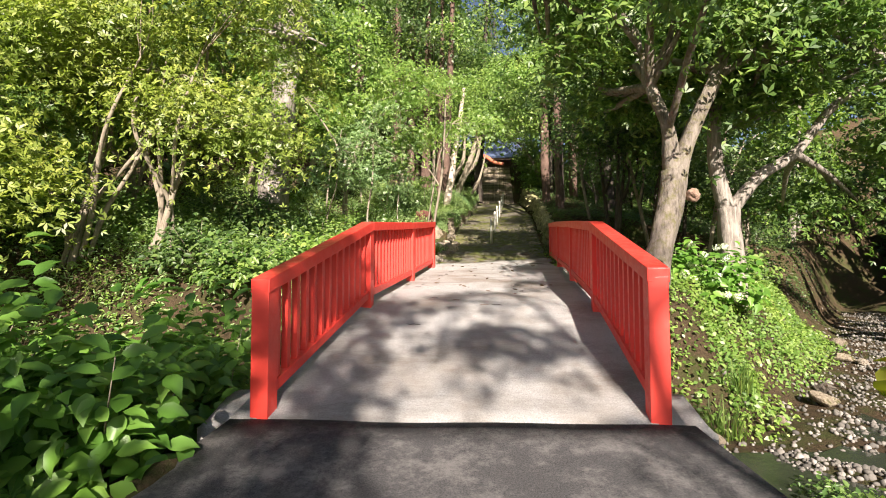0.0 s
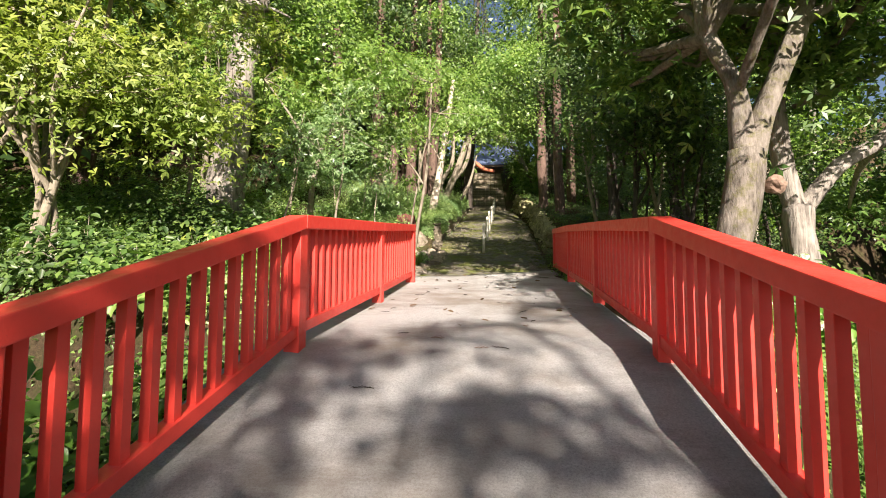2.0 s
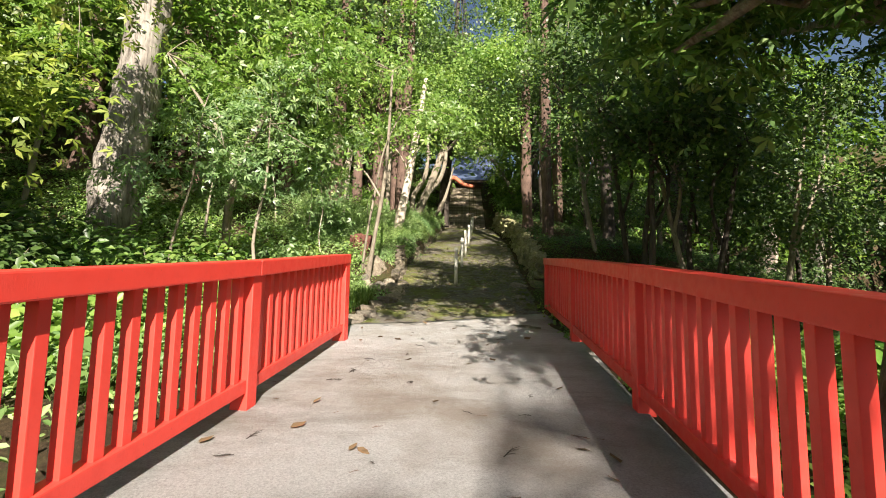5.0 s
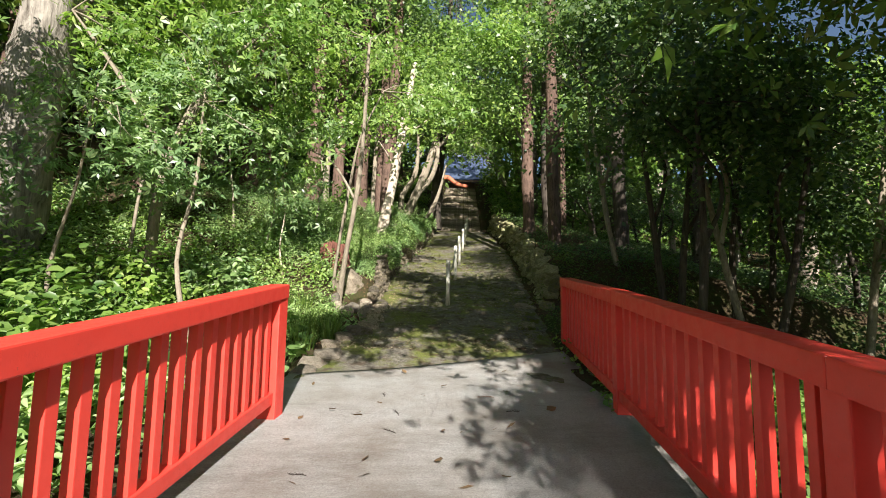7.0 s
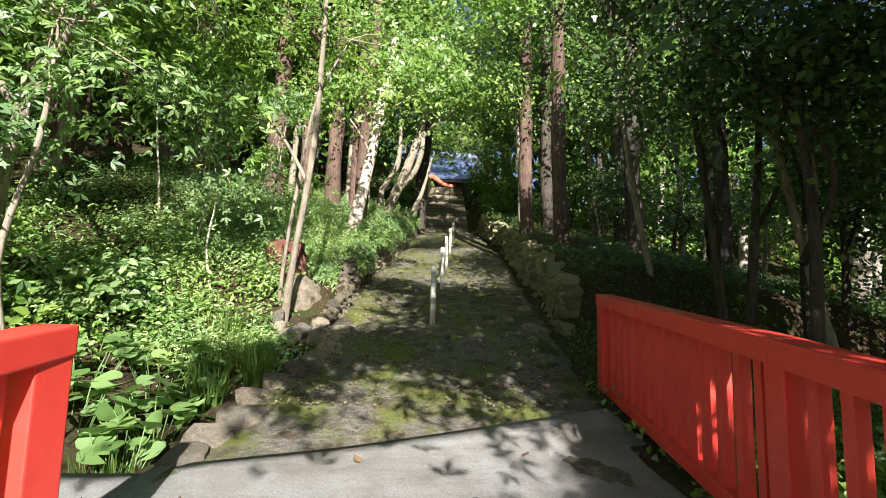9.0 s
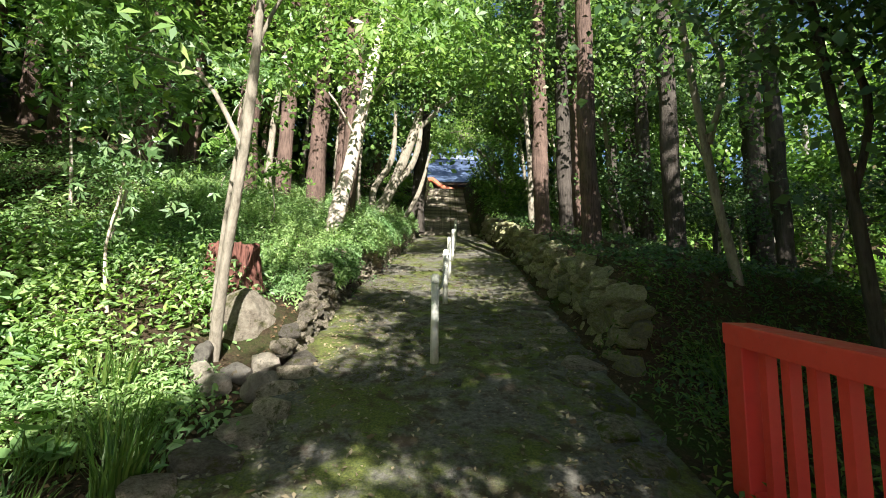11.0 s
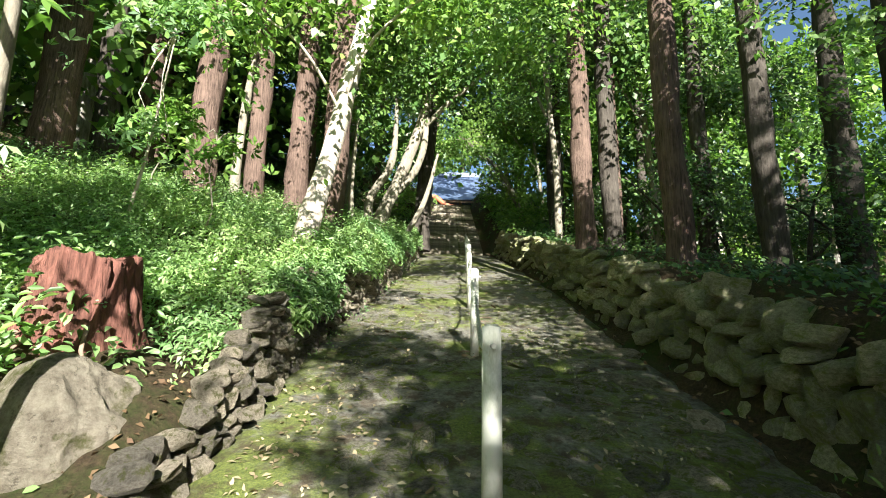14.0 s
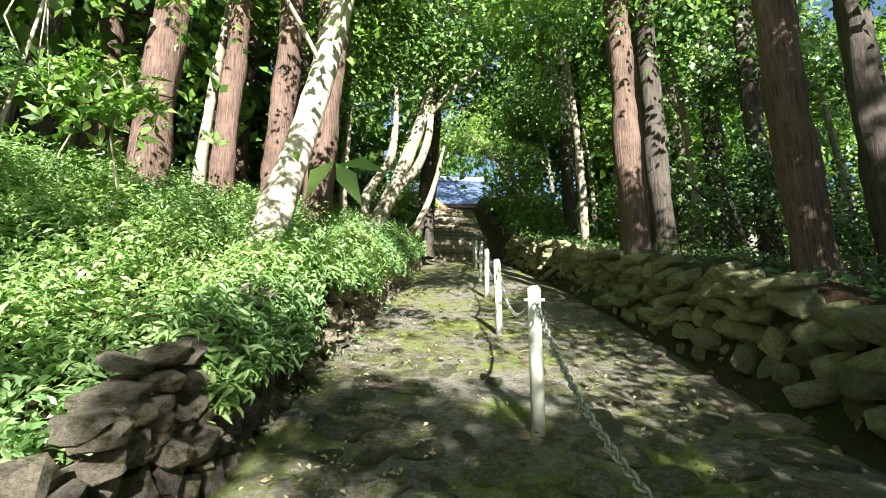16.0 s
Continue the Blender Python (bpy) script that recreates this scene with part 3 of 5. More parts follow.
# ---- stones ----
def block_mesh(seed, mat):
    """A rough stone about 1 m each way: a ball pushed flat against random planes, squarish."""
    g = np.random.default_rng(seed)
    bm = bmesh.new()
    bmesh.ops.create_icosphere(bm, subdivisions=2, radius=0.78)
    planes = [(Vector(a) + Vector(g.normal(size=3)) * 0.22).normalized() for a in ((1, 0, 0), (-1, 0, 0), (0, 1, 0), (0, -1, 0), (0, 0, 1), (0, 0, -1))]
    planes = [(n, g.uniform(0.38, 0.52)) for n in planes] + [(Vector(g.normal(size=3)).normalized(), g.uniform(0.42, 0.58)) for _ in range(8)]
    for v in bm.verts:
        for _ in range(2):
            for n, d in planes:
                over = v.co.dot(n) - d
                if over > 0:
                    v.co -= n * over
        v.co += Vector(g.normal(size=3)) * 0.012
    me = bpy.data.meshes.new("stone")
    bm.to_mesh(me)
    bm.free()
    me.materials.append(mat)
    return me


BLOCKS = {m.name: [block_mesh(40 + k, m) for k in range(9)] for m in (STONE, STONE_MOSSY, STONE_PALE, STONE_PAVE)}


def stone(parent, mat, at, size, rot=(0, 0, 0), name="stone"):
    q = new(name, BLOCKS[mat.name][int(rng.integers(9))])
    q.parent = parent
    q.location, q.scale, q.rotation_euler = at, size, rot
    return q


def dry_wall(name, label, mat, edge, inward, y0, y1, tall, biggest, ramp, near=21.6, far=1.6):
    """A dry stone wall along an edge of the path. inward: -1 for the left bank, 1 for the right."""
    w = thing(name, label, "stone wall", kind="structure")
    course = 0
    low = 0.0
    while low < tall - 0.08:
        h = rng.uniform(0.6, 1.0) * biggest * (1.15 if course == 0 else 1.0)
        y = y0 + rng.uniform(-0.2, 0.1)
        while y < y1:
            ln = rng.uniform(0.7, 1.5) * biggest * (1 if y < near else far if y < 27 else 2.6)
            cy = y + ln / 2
            top = tall * (ramp + (1 - ramp) * sstep(y0, y0 + 3.4, cy)) + 0.05 * math.sin(cy * 3.1)
            hk = h * rng.uniform(0.75, 1.2)
            if low + h * 0.6 < top:
                x = float(along(edge, cy)) + inward * (0.16 + 0.1 * low) + rng.normal() * 0.03
                z = float(along(PROFILE, cy)) + low + h / 2 - 0.04 + rng.normal() * 0.02
                stone(w, mat, (x, cy, z), (rng.uniform(1.1, 1.6) * biggest, ln * 0.98, hk * 1.04), (rng.normal() * 0.3, rng.normal() * 0.2, rng.normal() * 0.25 - 0.08))
            y += ln
        low += h * 0.93
        course += 1
    return w


RIGHT_WALL = tuple((y, x + 0.45) for y, x in RIGHT)
dry_wall("wall_left", "low dry wall of brown field stones overgrown with weeds", STONE, LEFT, -1, 16.95, 33.5, 0.92, 0.132, 0.36, 20.2, 2.0)
dry_wall("wall_right", "mossy dry wall of rough boulders along the path", STONE_MOSSY, RIGHT_WALL, 1, 16.95, 33.5, 0.96, 0.23, 0.85)

border = thing("stone_border", "worn flat stones edging the mossy path", "stone border", kind="structure")
for y in np.arange(13.75, 17.3, 0.34):
    stone(border, STONE_PALE if y < 14.6 else STONE, (float(along(LEFT, y)) - 0.02 + rng.normal() * 0.05, y, float(along(PROFILE, y)) - 0.03), (rng.uniform(0.25, 0.42), rng.uniform(0.3, 0.46), 0.22), (rng.normal() * 0.08, rng.normal() * 0.08, rng.uniform(0, 3)))
for y in np.arange(15.4, 26, 0.42):
    stone(border, STONE_PAVE if rng.random() < 0.5 else STONE, (float(along(RIGHT, y)) + 0.08 + rng.normal() * 0.06, y, float(along(PROFILE, y)) - 0.04), (rng.uniform(0.28, 0.45), rng.uniform(0.35, 0.52), 0.16), (0.2 + rng.normal() * 0.08, rng.normal() * 0.08, rng.normal() * 0.3))
paving = thing("paving", "flush field stones set in the mossy path", "paving", kind="structure")
for y in np.arange(16.7, 22.6, 0.23):
    a, b = float(along(LEFT, y)) + 0.1, float(along(RIGHT, y)) + 0.1
    x = a + rng.uniform(0, 0.2)
    while x < b:
        w_ = rng.uniform(0.13, 0.36)
        yy = y + rng.uniform(-0.08, 0.08)
        if abs(x + w_ / 2 - 1.57 - 0.108 * (y - 17.1)) > 0.12:
            stone(paving, STONE_PAVE, (x + w_ / 2, yy, float(along(PROFILE, yy)) - 0.07 + 0.026 * rng.random()), (w_ * 1.0, rng.uniform(0.16, 0.3), 0.14), (0.21 + rng.normal() * 0.05, rng.normal() * 0.05, rng.normal() * 0.4))
        x += w_ + rng.uniform(0, 0.05)


def rock(label, mat, at, size, rot, seed, detail=3):
    """A boulder: a ball pushed flat against random planes."""
    g = np.random.default_rng(seed)
    bm = bmesh.new()
    bmesh.ops.create_icosphere(bm, subdivisions=detail, radius=1)
    planes = [(Vector(g.normal(size=3)).normalized(), g.uniform(0.55, 0.9)) for _ in range(14)]
    for v in bm.verts:
        for n, d in planes:
            over = v.co.dot(n) - d
            if over > 0:
                v.co -= n * over * 0.92
        v.co += v.co.normalized() * (noise.noise(v.co * 3 + Vector((seed, 0, 0))) * 0.08 + noise.noise(v.co * 9) * 0.03)
        v.co = Vector((v.co.x * size[0], v.co.y * size[1], v.co.z * size[2]))
    me = bpy.data.meshes.new("boulder")
    bm.to_mesh(me)
    bm.free()
    me.materials.append(mat)
    q = new("boulder", me)
    q.location, q.rotation_euler = at, rot
    return tagged(q, label, "rock")


rock("large grey-brown boulder leaning below the stump", STONE, (-0.47, 17.7, 2.86), (0.42, 0.36, 0.66), (0.16, 0.1, 0.5), 3, 5)
for k, (x, y, s) in enumerate(((-0.25, 16.75, 0.17), (-0.5, 16.62, 0.14), (-0.05, 16.9, 0.2), (-0.32, 16.45, 0.15), (0.02, 16.5, 0.19), (-0.62, 16.9, 0.16))):
    tagged(rock("pale ochre rock at the foot of the boulder", STONE_PALE, (x, y, float(height(x, y)) + s * 0.4), (s, s * 0.9, s * 0.75), (0.3 * k, 0.2, k), 11 + k), group="pale rocks")
for k in range(26):
    u = rng.uniform(0, 1)
    q = rng.uniform(3.4, 10.5)
    cx, cy = q, float(along(CREEK, q)) + rng.choice([-1, 1]) * rng.uniform(0.9, 1.9)
    s = rng.uniform(0.1, 0.28)
    tagged(rock("pale creek boulder half sunk in gravel", STONE if k % 4 else STONE_PALE, (cx, cy, float(height(cx, cy)) + s * 0.2), (s, s * rng.uniform(0.7, 1.2), s * 0.6), (rng.normal() * 0.2, rng.normal() * 0.2, rng.uniform(0, 6)), 60 + k), group="creek boulders")
for k in range(14):
    cx = rng.uniform(-4.5, -1.2)
    cy = float(along(CREEK, cx)) + rng.uniform(-1.3, 1.5)
    s = rng.uniform(0.15, 0.35)
    tagged(rock("dark wet creek boulder", STONE, (cx, cy, float(height(cx, cy)) + s * 0.2), (s, s, s * 0.65), (0, 0.2, k), 90 + k), group="creek boulders")

# gravel
bm = bmesh.new()
bmesh.ops.create_icosphere(bm, subdivisions=1, radius=1)
tpl = np.array([v.co[:] for v in bm.verts])
tf = np.array([[v.index for v in f.verts] for f in bm.faces])
bm.free()
n = 6000
q = rng.uniform(2.8, 17, n)
off = rng.normal(size=n) * 0.75
gxs, gys = q + 0.7 * off, along(CREEK, q) - 0.7 * off
gs = rng.uniform(0.012, 0.036, n) * rng.uniform(0.8, 1.5, n)
gv = tpl[None] * (gs[:, None, None] * rng.uniform(0.6, 1.2, (n, 1, 3))) * rng.uniform(0.85, 1.15, (n, len(tpl), 1)) + np.stack([gxs, gys, height(gxs, gys) + gs * 0.25], -1)[:, None]
tagged(new("gravel", mesh_of("gravel", gv.reshape(-1, 3), (tf[None] + len(tpl) * np.arange(n)[:, None, None]).reshape(-1, 3), GRAVEL, False)), "sunlit grey gravel and pebbles in the creek bed", "gravel", kind="stuff")

# ---- the line of posts and their chains ----
POST_AT = [(1.57, 17.1), (1.875, 19.91), (2.158, 22.6), (2.45, 25.3), (2.74, 28.0), (3.03, 30.8), (3.32, 33.4)]
first_post = None
tops = []
for x, y in POST_AT:
    z = float(along(PROFILE, y)) - 0.05
    if first_post is None:
        first_post = thing("chain_post", "weathered white round post standing in the path", "post", "chain posts", at=(x, y, z))
        bm = bmesh.new()
        bmesh.ops.create_cone(bm, cap_ends=True, segments=20, radius1=0.044, radius2=0.041, depth=0.95)
        bmesh.ops.bevel(bm, geom=[e for e in bm.edges if e.verts[0].co.z > 0.4 and e.verts[1].co.z > 0.4], offset=0.012, segments=3, affect="EDGES")
        bmesh.ops.translate(bm, verts=bm.verts[:], vec=(0, 0, 0.475))
        for f in bm.faces:
            f.smooth = True
        part("shaft", bm, POST, first_post)
        bm = bmesh.new()
        bmesh.ops.create_cone(bm, cap_ends=True, segments=12, radius1=0.012, radius2=0.012, depth=0.13)
        bmesh.ops.rotate(bm, verts=bm.verts[:], matrix=Matrix.Rotation(radians(90), 3, "X"))
        bmesh.ops.translate(bm, verts=bm.verts[:], vec=(0, 0, 0.86))
        part("eye_bolt", bm, CHAIN, first_post, "dull steel eye bolt")
    else:
        copy_thing(first_post, pose(x, y, z, rng.normal() * 1.2, rng.normal() * 1.2, rng.uniform(0, 90)))
    tops.append(Vector((x, y, z + 0.86)))


def chain(a, b, sag):
    """A hanging chain of welded links between two posts."""
    d = (b - a).normalized() * 0.06
    a, b = a + d, b - d
    links = int((b - a).length * 1.06 / 0.042)
    ring = [(math.cos(t) * 0.027, math.sin(t) * 0.015) for t in np.linspace(0, 2 * math.pi, 10, endpoint=False)]
    V, F, o = [], [], 0
    for k in range(links):
        u = (k + 0.5) / links
        p = a.lerp(b, u) - Vector((0, 0, sag * 4 * u * (1 - u)))
        t = ((b - a) - Vector((0, 0, sag * 4 * (1 - 2 * u)))).normalized()
        s = t.cross(Vector((0, 0, 1))).normalized()
        n = s.cross(t)
        if k % 2:
            s, n = n, s
        for i, (cx, cy) in enumerate(ring):
            radial = Vector((cx, cy * 2.2)).normalized()
            for j in range(4):
                w = j * math.pi / 2
                V.append(p + t * (cx + radial.x * math.cos(w) * 0.0055) + s * (cy + radial.y * math.cos(w) * 0.0055) + n * math.sin(w) * 0.0055)
        for i in range(10):
            for j in range(4):
                F.append((o + i * 4 + j, o + i * 4 + (j + 1) % 4, o + (i + 1) % 10 * 4 + (j + 1) % 4, o + (i + 1) % 10 * 4 + j))
        o += 40
    q = new("chain", mesh_of("chain", np.array([v[:] for v in V]), np.array(F), CHAIN))
    tagged(q, "dull steel chain hanging between two white posts", "chain", "post chains")


for a, b, sag in zip(tops[:4], tops[1:5], (0.26, 0.3, 0.28, 0.28)):
    chain(a, b, sag)


# ---- plants near the walk ----
def stalk_tubes(base, tips, r=0.006):
    return [tube([base, (np.array(base) * 0.5 + np.array(t) * 0.5 + np.array((0, 0, 0.04))), t], [r, r * 0.8, r * 0.5], 4, 0.0, 0.3) for t in tips]


def bush(name, label, category, at, radii, count, size, mat, wide=0.3, group="", flowers=0, hollow=0.55, stalks=18, tilt=0.5):
    """A leafy shrub: stalks from the root and single leaves through its outer shell."""
    t = thing(name, label, category, group, at=at)
    d = norm(rng.normal(size=(count, 3)) + np.array((0, -0.15, 0.35)))
    d[:, 2] = np.abs(d[:, 2])
    lump = 1 + 0.18 * np.sin(d[:, 0] * 7 + at[0]) + 0.15 * np.sin(d[:, 1] * 8 + 1.3) + 0.1 * np.sin(d[:, 2] * 11)
    r = rng.uniform(hollow, 1, count) * lump
    p = d * r[:, None] * np.array(radii)
    n = d * tilt + np.array((0, -0.4, 0.7)) + rng.normal(size=(count, 3)) * 0.3
    v, f = leaves(p, n, size * rng.uniform(0.6, 1.25, count), 8 if size > 0.15 else 6, wide, 0.22)
    child("foliage", mesh_of("foliage", v, f, mat, False), t, kind="stuff")
    tips = p[rng.choice(count, min(stalks, count), False)]
    v, f = tubes(stalk_tubes((0, 0, 0.0), tips, 0.008))
    child("stalk", mesh_of("stalk", v, f, BARK_TWIG), t, kind="stuff")
    for k in range(flowers):
        dd = norm(rng.normal(size=3) + np.array((0, -0.6, 0.7)))
        c = dd * np.array(radii) * 1.0
        c[2] = abs(c[2])
        pp = norm(rng.normal(size=(60, 3))) * 0.075 * np.array((1, 1, 0.75)) + c
        v, f = leaves(pp, pp - c, np.full(60, 0.035), 4, 0.45)
        child("flower_head", mesh_of("flower_head", v, f, FLOWER, False), t, "creamy white flower head")
    return t


def on(x, y, dz=-0.03):
    return (x, y, float(height(x, y)) + dz)


HYD_NEAR = ((-1.95, 5.35, 0.62, 0.6, 2.0, 620), (-2.7, 6.0, 0.85, 0.7, 2.1, 760), (-1.95, 3.9, 0.68, 0.6, 1.2, 520), (-2.35, 4.7, 0.75, 0.7, 1.5, 620), (-3.2, 5.1, 1.0, 0.8, 1.7, 800))
HYD = "lush green hydrangea bush with broad leaves beside the path"
for x, y, rx, ry, rz, cnt in (*HYD_NEAR, (-2.85, 3.5, 1.1, 1.0, 1.6, 1300), (-4.1, 4.1, 1.3, 1.2, 1.85, 1100), (-2.5, 2.4, 0.8, 0.85, 1.15, 650), (-2.75, 4.8, 0.85, 0.8, 1.6, 900), (-5.3, 5.0, 1.3, 1.2, 1.9, 800), (-3.7, 2.3, 1.2, 1.1, 1.45, 800)):
    bush("hydrangea", HYD, "bush", on(x, y, -0.1), (rx, ry, rz), cnt, 0.19, LEAF_HYDRANGEA, 0.3, "hydrangea bushes")
bush("hydrangea", "hydrangea with creamy flower heads beside a tree trunk", "bush", on(5.35, 9.3), (0.75, 0.6, 1.05), 420, 0.17, LEAF_HYDRANGEA, 0.32, "flowering hydrangeas", 9)
bush("hydrangea", "hydrangea with creamy flower heads beside a tree trunk", "bush", on(4.7, 9.6), (0.5, 0.5, 0.8), 240, 0.16, LEAF_HYDRANGEA, 0.32, "flowering hydrangeas", 4)
for k, (x, y, r, cnt, mt) in enumerate(((-2.2, 5.9, 0.75, 420, LEAF_DARK), (-1.95, 6.9, 0.6, 380, LEAF_MID), (-3.3, 7.6, 1.0, 520, LEAF_MID), (-4.6, 7.4, 1.2, 600, LEAF_HYDRANGEA), (-6.0, 6.6, 1.2, 600, LEAF_MID), (-7.2, 6.2, 1.4, 700, LEAF_MID), (-3.4, 6.4, 0.9, 480, LEAF_HYDRANGEA), (-2.1, 7.9, 0.8, 460, LEAF_BRIGHT), (-3.3, 8.8, 0.9, 500, LEAF_MID), (-4.4, 9.2, 1.0, 500, LEAF_DARK), (-2.4, 8.3, 0.7, 380, LEAF_MID), (-2.6, 10.4, 0.9, 450, LEAF_BRIGHT), (-4.2, 11.5, 1.3, 700, LEAF_DARK), (-3.0, 12.6, 1.1, 600, LEAF_MID), (-5.6, 12.6, 1.4, 700, LEAF_DARK),
                                        (-2.0, 12.2, 0.7, 380, LEAF_BRIGHT), (-7.6, 10.8, 1.4, 600, LEAF_MID), (-1.7, 10.8, 0.5, 260, LEAF_BRIGHT), (-6.9, 7.9, 1.0, 420, LEAF_MID), (-9.0, 9.0, 1.5, 600, LEAF_DARK), (-3.6, 15.0, 1.2, 650, LEAF_BRIGHT), (-5.0, 14.0, 1.0, 500, LEAF_MID), (-2.6, 16.2, 0.8, 450, LEAF_BLUE))):
    bush("shrub", "leafy green shrub on the wooded bank", "bush", on(x, y), (r, r, r * 0.95), cnt * 2, 0.12, mt, 0.3, "bank shrubs", tilt=0.4)
# shrubs further back take the dark leaf colour to stand for shade
for k, (x, y, r, cnt) in enumerate(((6.9, 11.8, 0.9, 600), (8.3, 14.0, 1.2, 700), (9.6, 16.2, 1.2, 700), (11.5, 18.6, 1.4, 800), (13.2, 20.6, 1.3, 700), (10.2, 19.5, 1.2, 600), (9.3, 8.3, 0.7, 260))):
    bush("shrub", "low shrub on the creek bank", "bush", on(x, y), (r, r, r * 0.8), cnt, 0.11, LEAF_DARK if x > 8 and y > 13 else LEAF_MID, 0.3, "creek shrubs", tilt=0.4)


def round_leaf_plant(at, count, spread, size, mat, label, group, category="plant"):
    """Low plant with round leaves, each on its own stalk."""
    t = thing("butterbur" if category == "plant" else category, label, "plant", group, at=at)
    ring = np.linspace(0.35, 2 * math.pi - 0.35, 11)
    rim = np.stack([np.cos(ring) * (1 + 0.06 * np.cos(ring * 3)), np.sin(ring), 0.12 + 0.06 * np.sin(ring * 4)], -1)
    tpl = np.concatenate([[(0, 0, 0)], rim])
    V, F, o, tips = [], [], 0, []
    for k in range(count):
        a, r = rng.uniform(0, 6.28), spread * math.sqrt(rng.random())
        p = np.array((r * math.cos(a), r * math.sin(a), rng.uniform(0.16, 0.42)))
        m3 = np.array(Euler((rng.normal() * 0.3 + 0.25, rng.normal() * 0.3, rng.uniform(0, 6.28))).to_matrix())
        V.append(tpl * size * rng.uniform(0.6, 1.15) @ m3.T + p)
        F += [(o, o + i, o + i + 1) for i in range(1, 11)]
        tips.append(p)
        o += 12
    child("foliage", mesh_of("foliage", np.concatenate(V), np.array(F), mat), t, kind="stuff")
    v, f = tubes([tube([(p[0] * 0.6, p[1] * 0.6, 0), p], [0.006, 0.005], 4, 0, 0.3) for p in tips])
    child("stalk", mesh_of("stalk", v, f, LEAF_BUTTERBUR), t, kind="stuff")
    return t


BUT = "pale green butterbur with round leaves beside the path"
for x, y, c, s in ((-0.95, 14.55, 62, 0.5), (-1.5, 14.25, 34, 0.45), (-0.9, 13.95, 14, 0.25), (-1.3, 15.3, 40, 0.5), (-2.2, 13.4, 16, 0.5), (-1.9, 14.9, 22, 0.5), (-2.9, 14.2, 22, 0.6), (-1.6, 12.6, 14, 0.45), (-1.3, 11.6, 18, 0.45), (-1.7, 9.6, 18, 0.5), (-2.2, 11.2, 18, 0.5)):
    round_leaf_plant(on(x, y), c, s, 0.115, LEAF_BUTTERBUR, BUT, "butterbur plants")
round_leaf_plant(on(2.98, 3.15, 0.6), 4, 0.12, 0.15, LEAF_YELLOW, "yellow-green broad-leaved plant by the roadside", "roadside plants")


def blades(n, spread, tall, wide, lean=0.5):
    """Curved grass blades, four rungs each."""
    a = rng.uniform(0, 6.28, n)
    r = spread * np.sqrt(rng.random(n))
    root = np.stack([r * np.cos(a), r * np.sin(a), np.zeros(n)], -1)
    d = np.stack([np.cos(a + rng.normal(size=n) * 0.7), np.sin(a + rng.normal(size=n) * 0.7), np.zeros(n)], -1)
    s = np.stack([-d[:, 1], d[:, 0], np.zeros(n)], -1)
    h, ln = tall * rng.uniform(0.5, 1.1, n), lean * rng.uniform(0.2, 1.2, n)
    V = []
    for u, ww in ((0, 1), (0.4, 0.9), (0.75, 0.6), (1, 0.06)):
        c = root + d * (ln * h * u ** 2)[:, None] + np.array((0, 0, 1)) * (h * (u - 0.35 * ln * u ** 2.2))[:, None]
        V += [c - s * wide * ww / 2, c + s * wide * ww / 2]
    V = np.stack(V, 1)
    f = np.array([(0, 1, 3, 2), (2, 3, 5, 4), (4, 5, 7, 6)])
    return V.reshape(-1, 3), (f[None] + 8 * np.arange(n)[:, None, None]).reshape(-1, 4), root


def tuft(x, y, n, spread, tall, wide, mat=None, label="tuft of long green grass beside the path", group="grass tufts"):
    t = thing("grass_tuft", label, "grass", group, at=on(x, y))
    v, f, _ = blades(n, spread, tall, wide)
    child("blade", mesh_of("blade", v, f, mat or GRASS, False), t, kind="stuff")


for x, y, n, sp, tl in ((-0.32, 15.25, 110, 0.14, 0.5), (-0.75, 15.9, 140, 0.25, 0.45), (-0.95, 15.6, 90, 0.2, 0.4), (-1.1, 16.4, 120, 0.25, 0.4), (-0.62, 14.75, 120, 0.16, 0.5), (-0.5, 15.7, 100, 0.15, 0.42), (4.3, 16.4, 110, 0.3, 0.5), (4.8, 17.0, 110, 0.3, 0.5), (5.6, 16.4, 110, 0.3, 0.5), (-0.9, 13.9, 80, 0.25, 0.3), (4.0, 7.0, 120, 0.3, 0.55), (4.6, 7.7, 120, 0.3, 0.5)):
    tuft(x, y, n, sp, tl, 0.014)


def cover(name, label, spots, per, spread, tall, size, mat, shape=4, wide=0.32):
    """Ground cover: leaves in low mounds round many spots, joined, kind stuff."""
    n = len(spots)
    c = np.repeat(spots, per, 0)
    q = rng.normal(size=(n * per, 2)) * spread
    x, y = c[:, 0] + q[:, 0], c[:, 1] + q[:, 1]
    hh = tall * np.repeat(rng.uniform(0.4, 1.2, n), per) * np.exp(-(q ** 2).sum(1) / (2 * spread ** 2 * 1.5))
    z = height(x, y) + hh * rng.uniform(0.25, 1.0, n * per)
    nr = np.stack([q[:, 0] / spread * 0.3, q[:, 1] / spread * 0.3 - 0.45, np.full(n * per, 0.8)], -1) + rng.normal(size=(n * per, 3)) * 0.4
    v, f = leaves(np.stack([x, y, z], -1), nr, size * rng.uniform(0.6, 1.3, n * per), shape, wide, 0.2)
    tagged(new(name, mesh_of(name, v, f, mat, False)), label, "plants", kind="stuff")


def spots_in(n, x0, x1, y0, y1, keep):
    p = np.stack([rng.uniform(x0, x1, n), rng.uniform(y0, y1, n)], -1)
    return p[keep(p[:, 0], p[:, 1])]


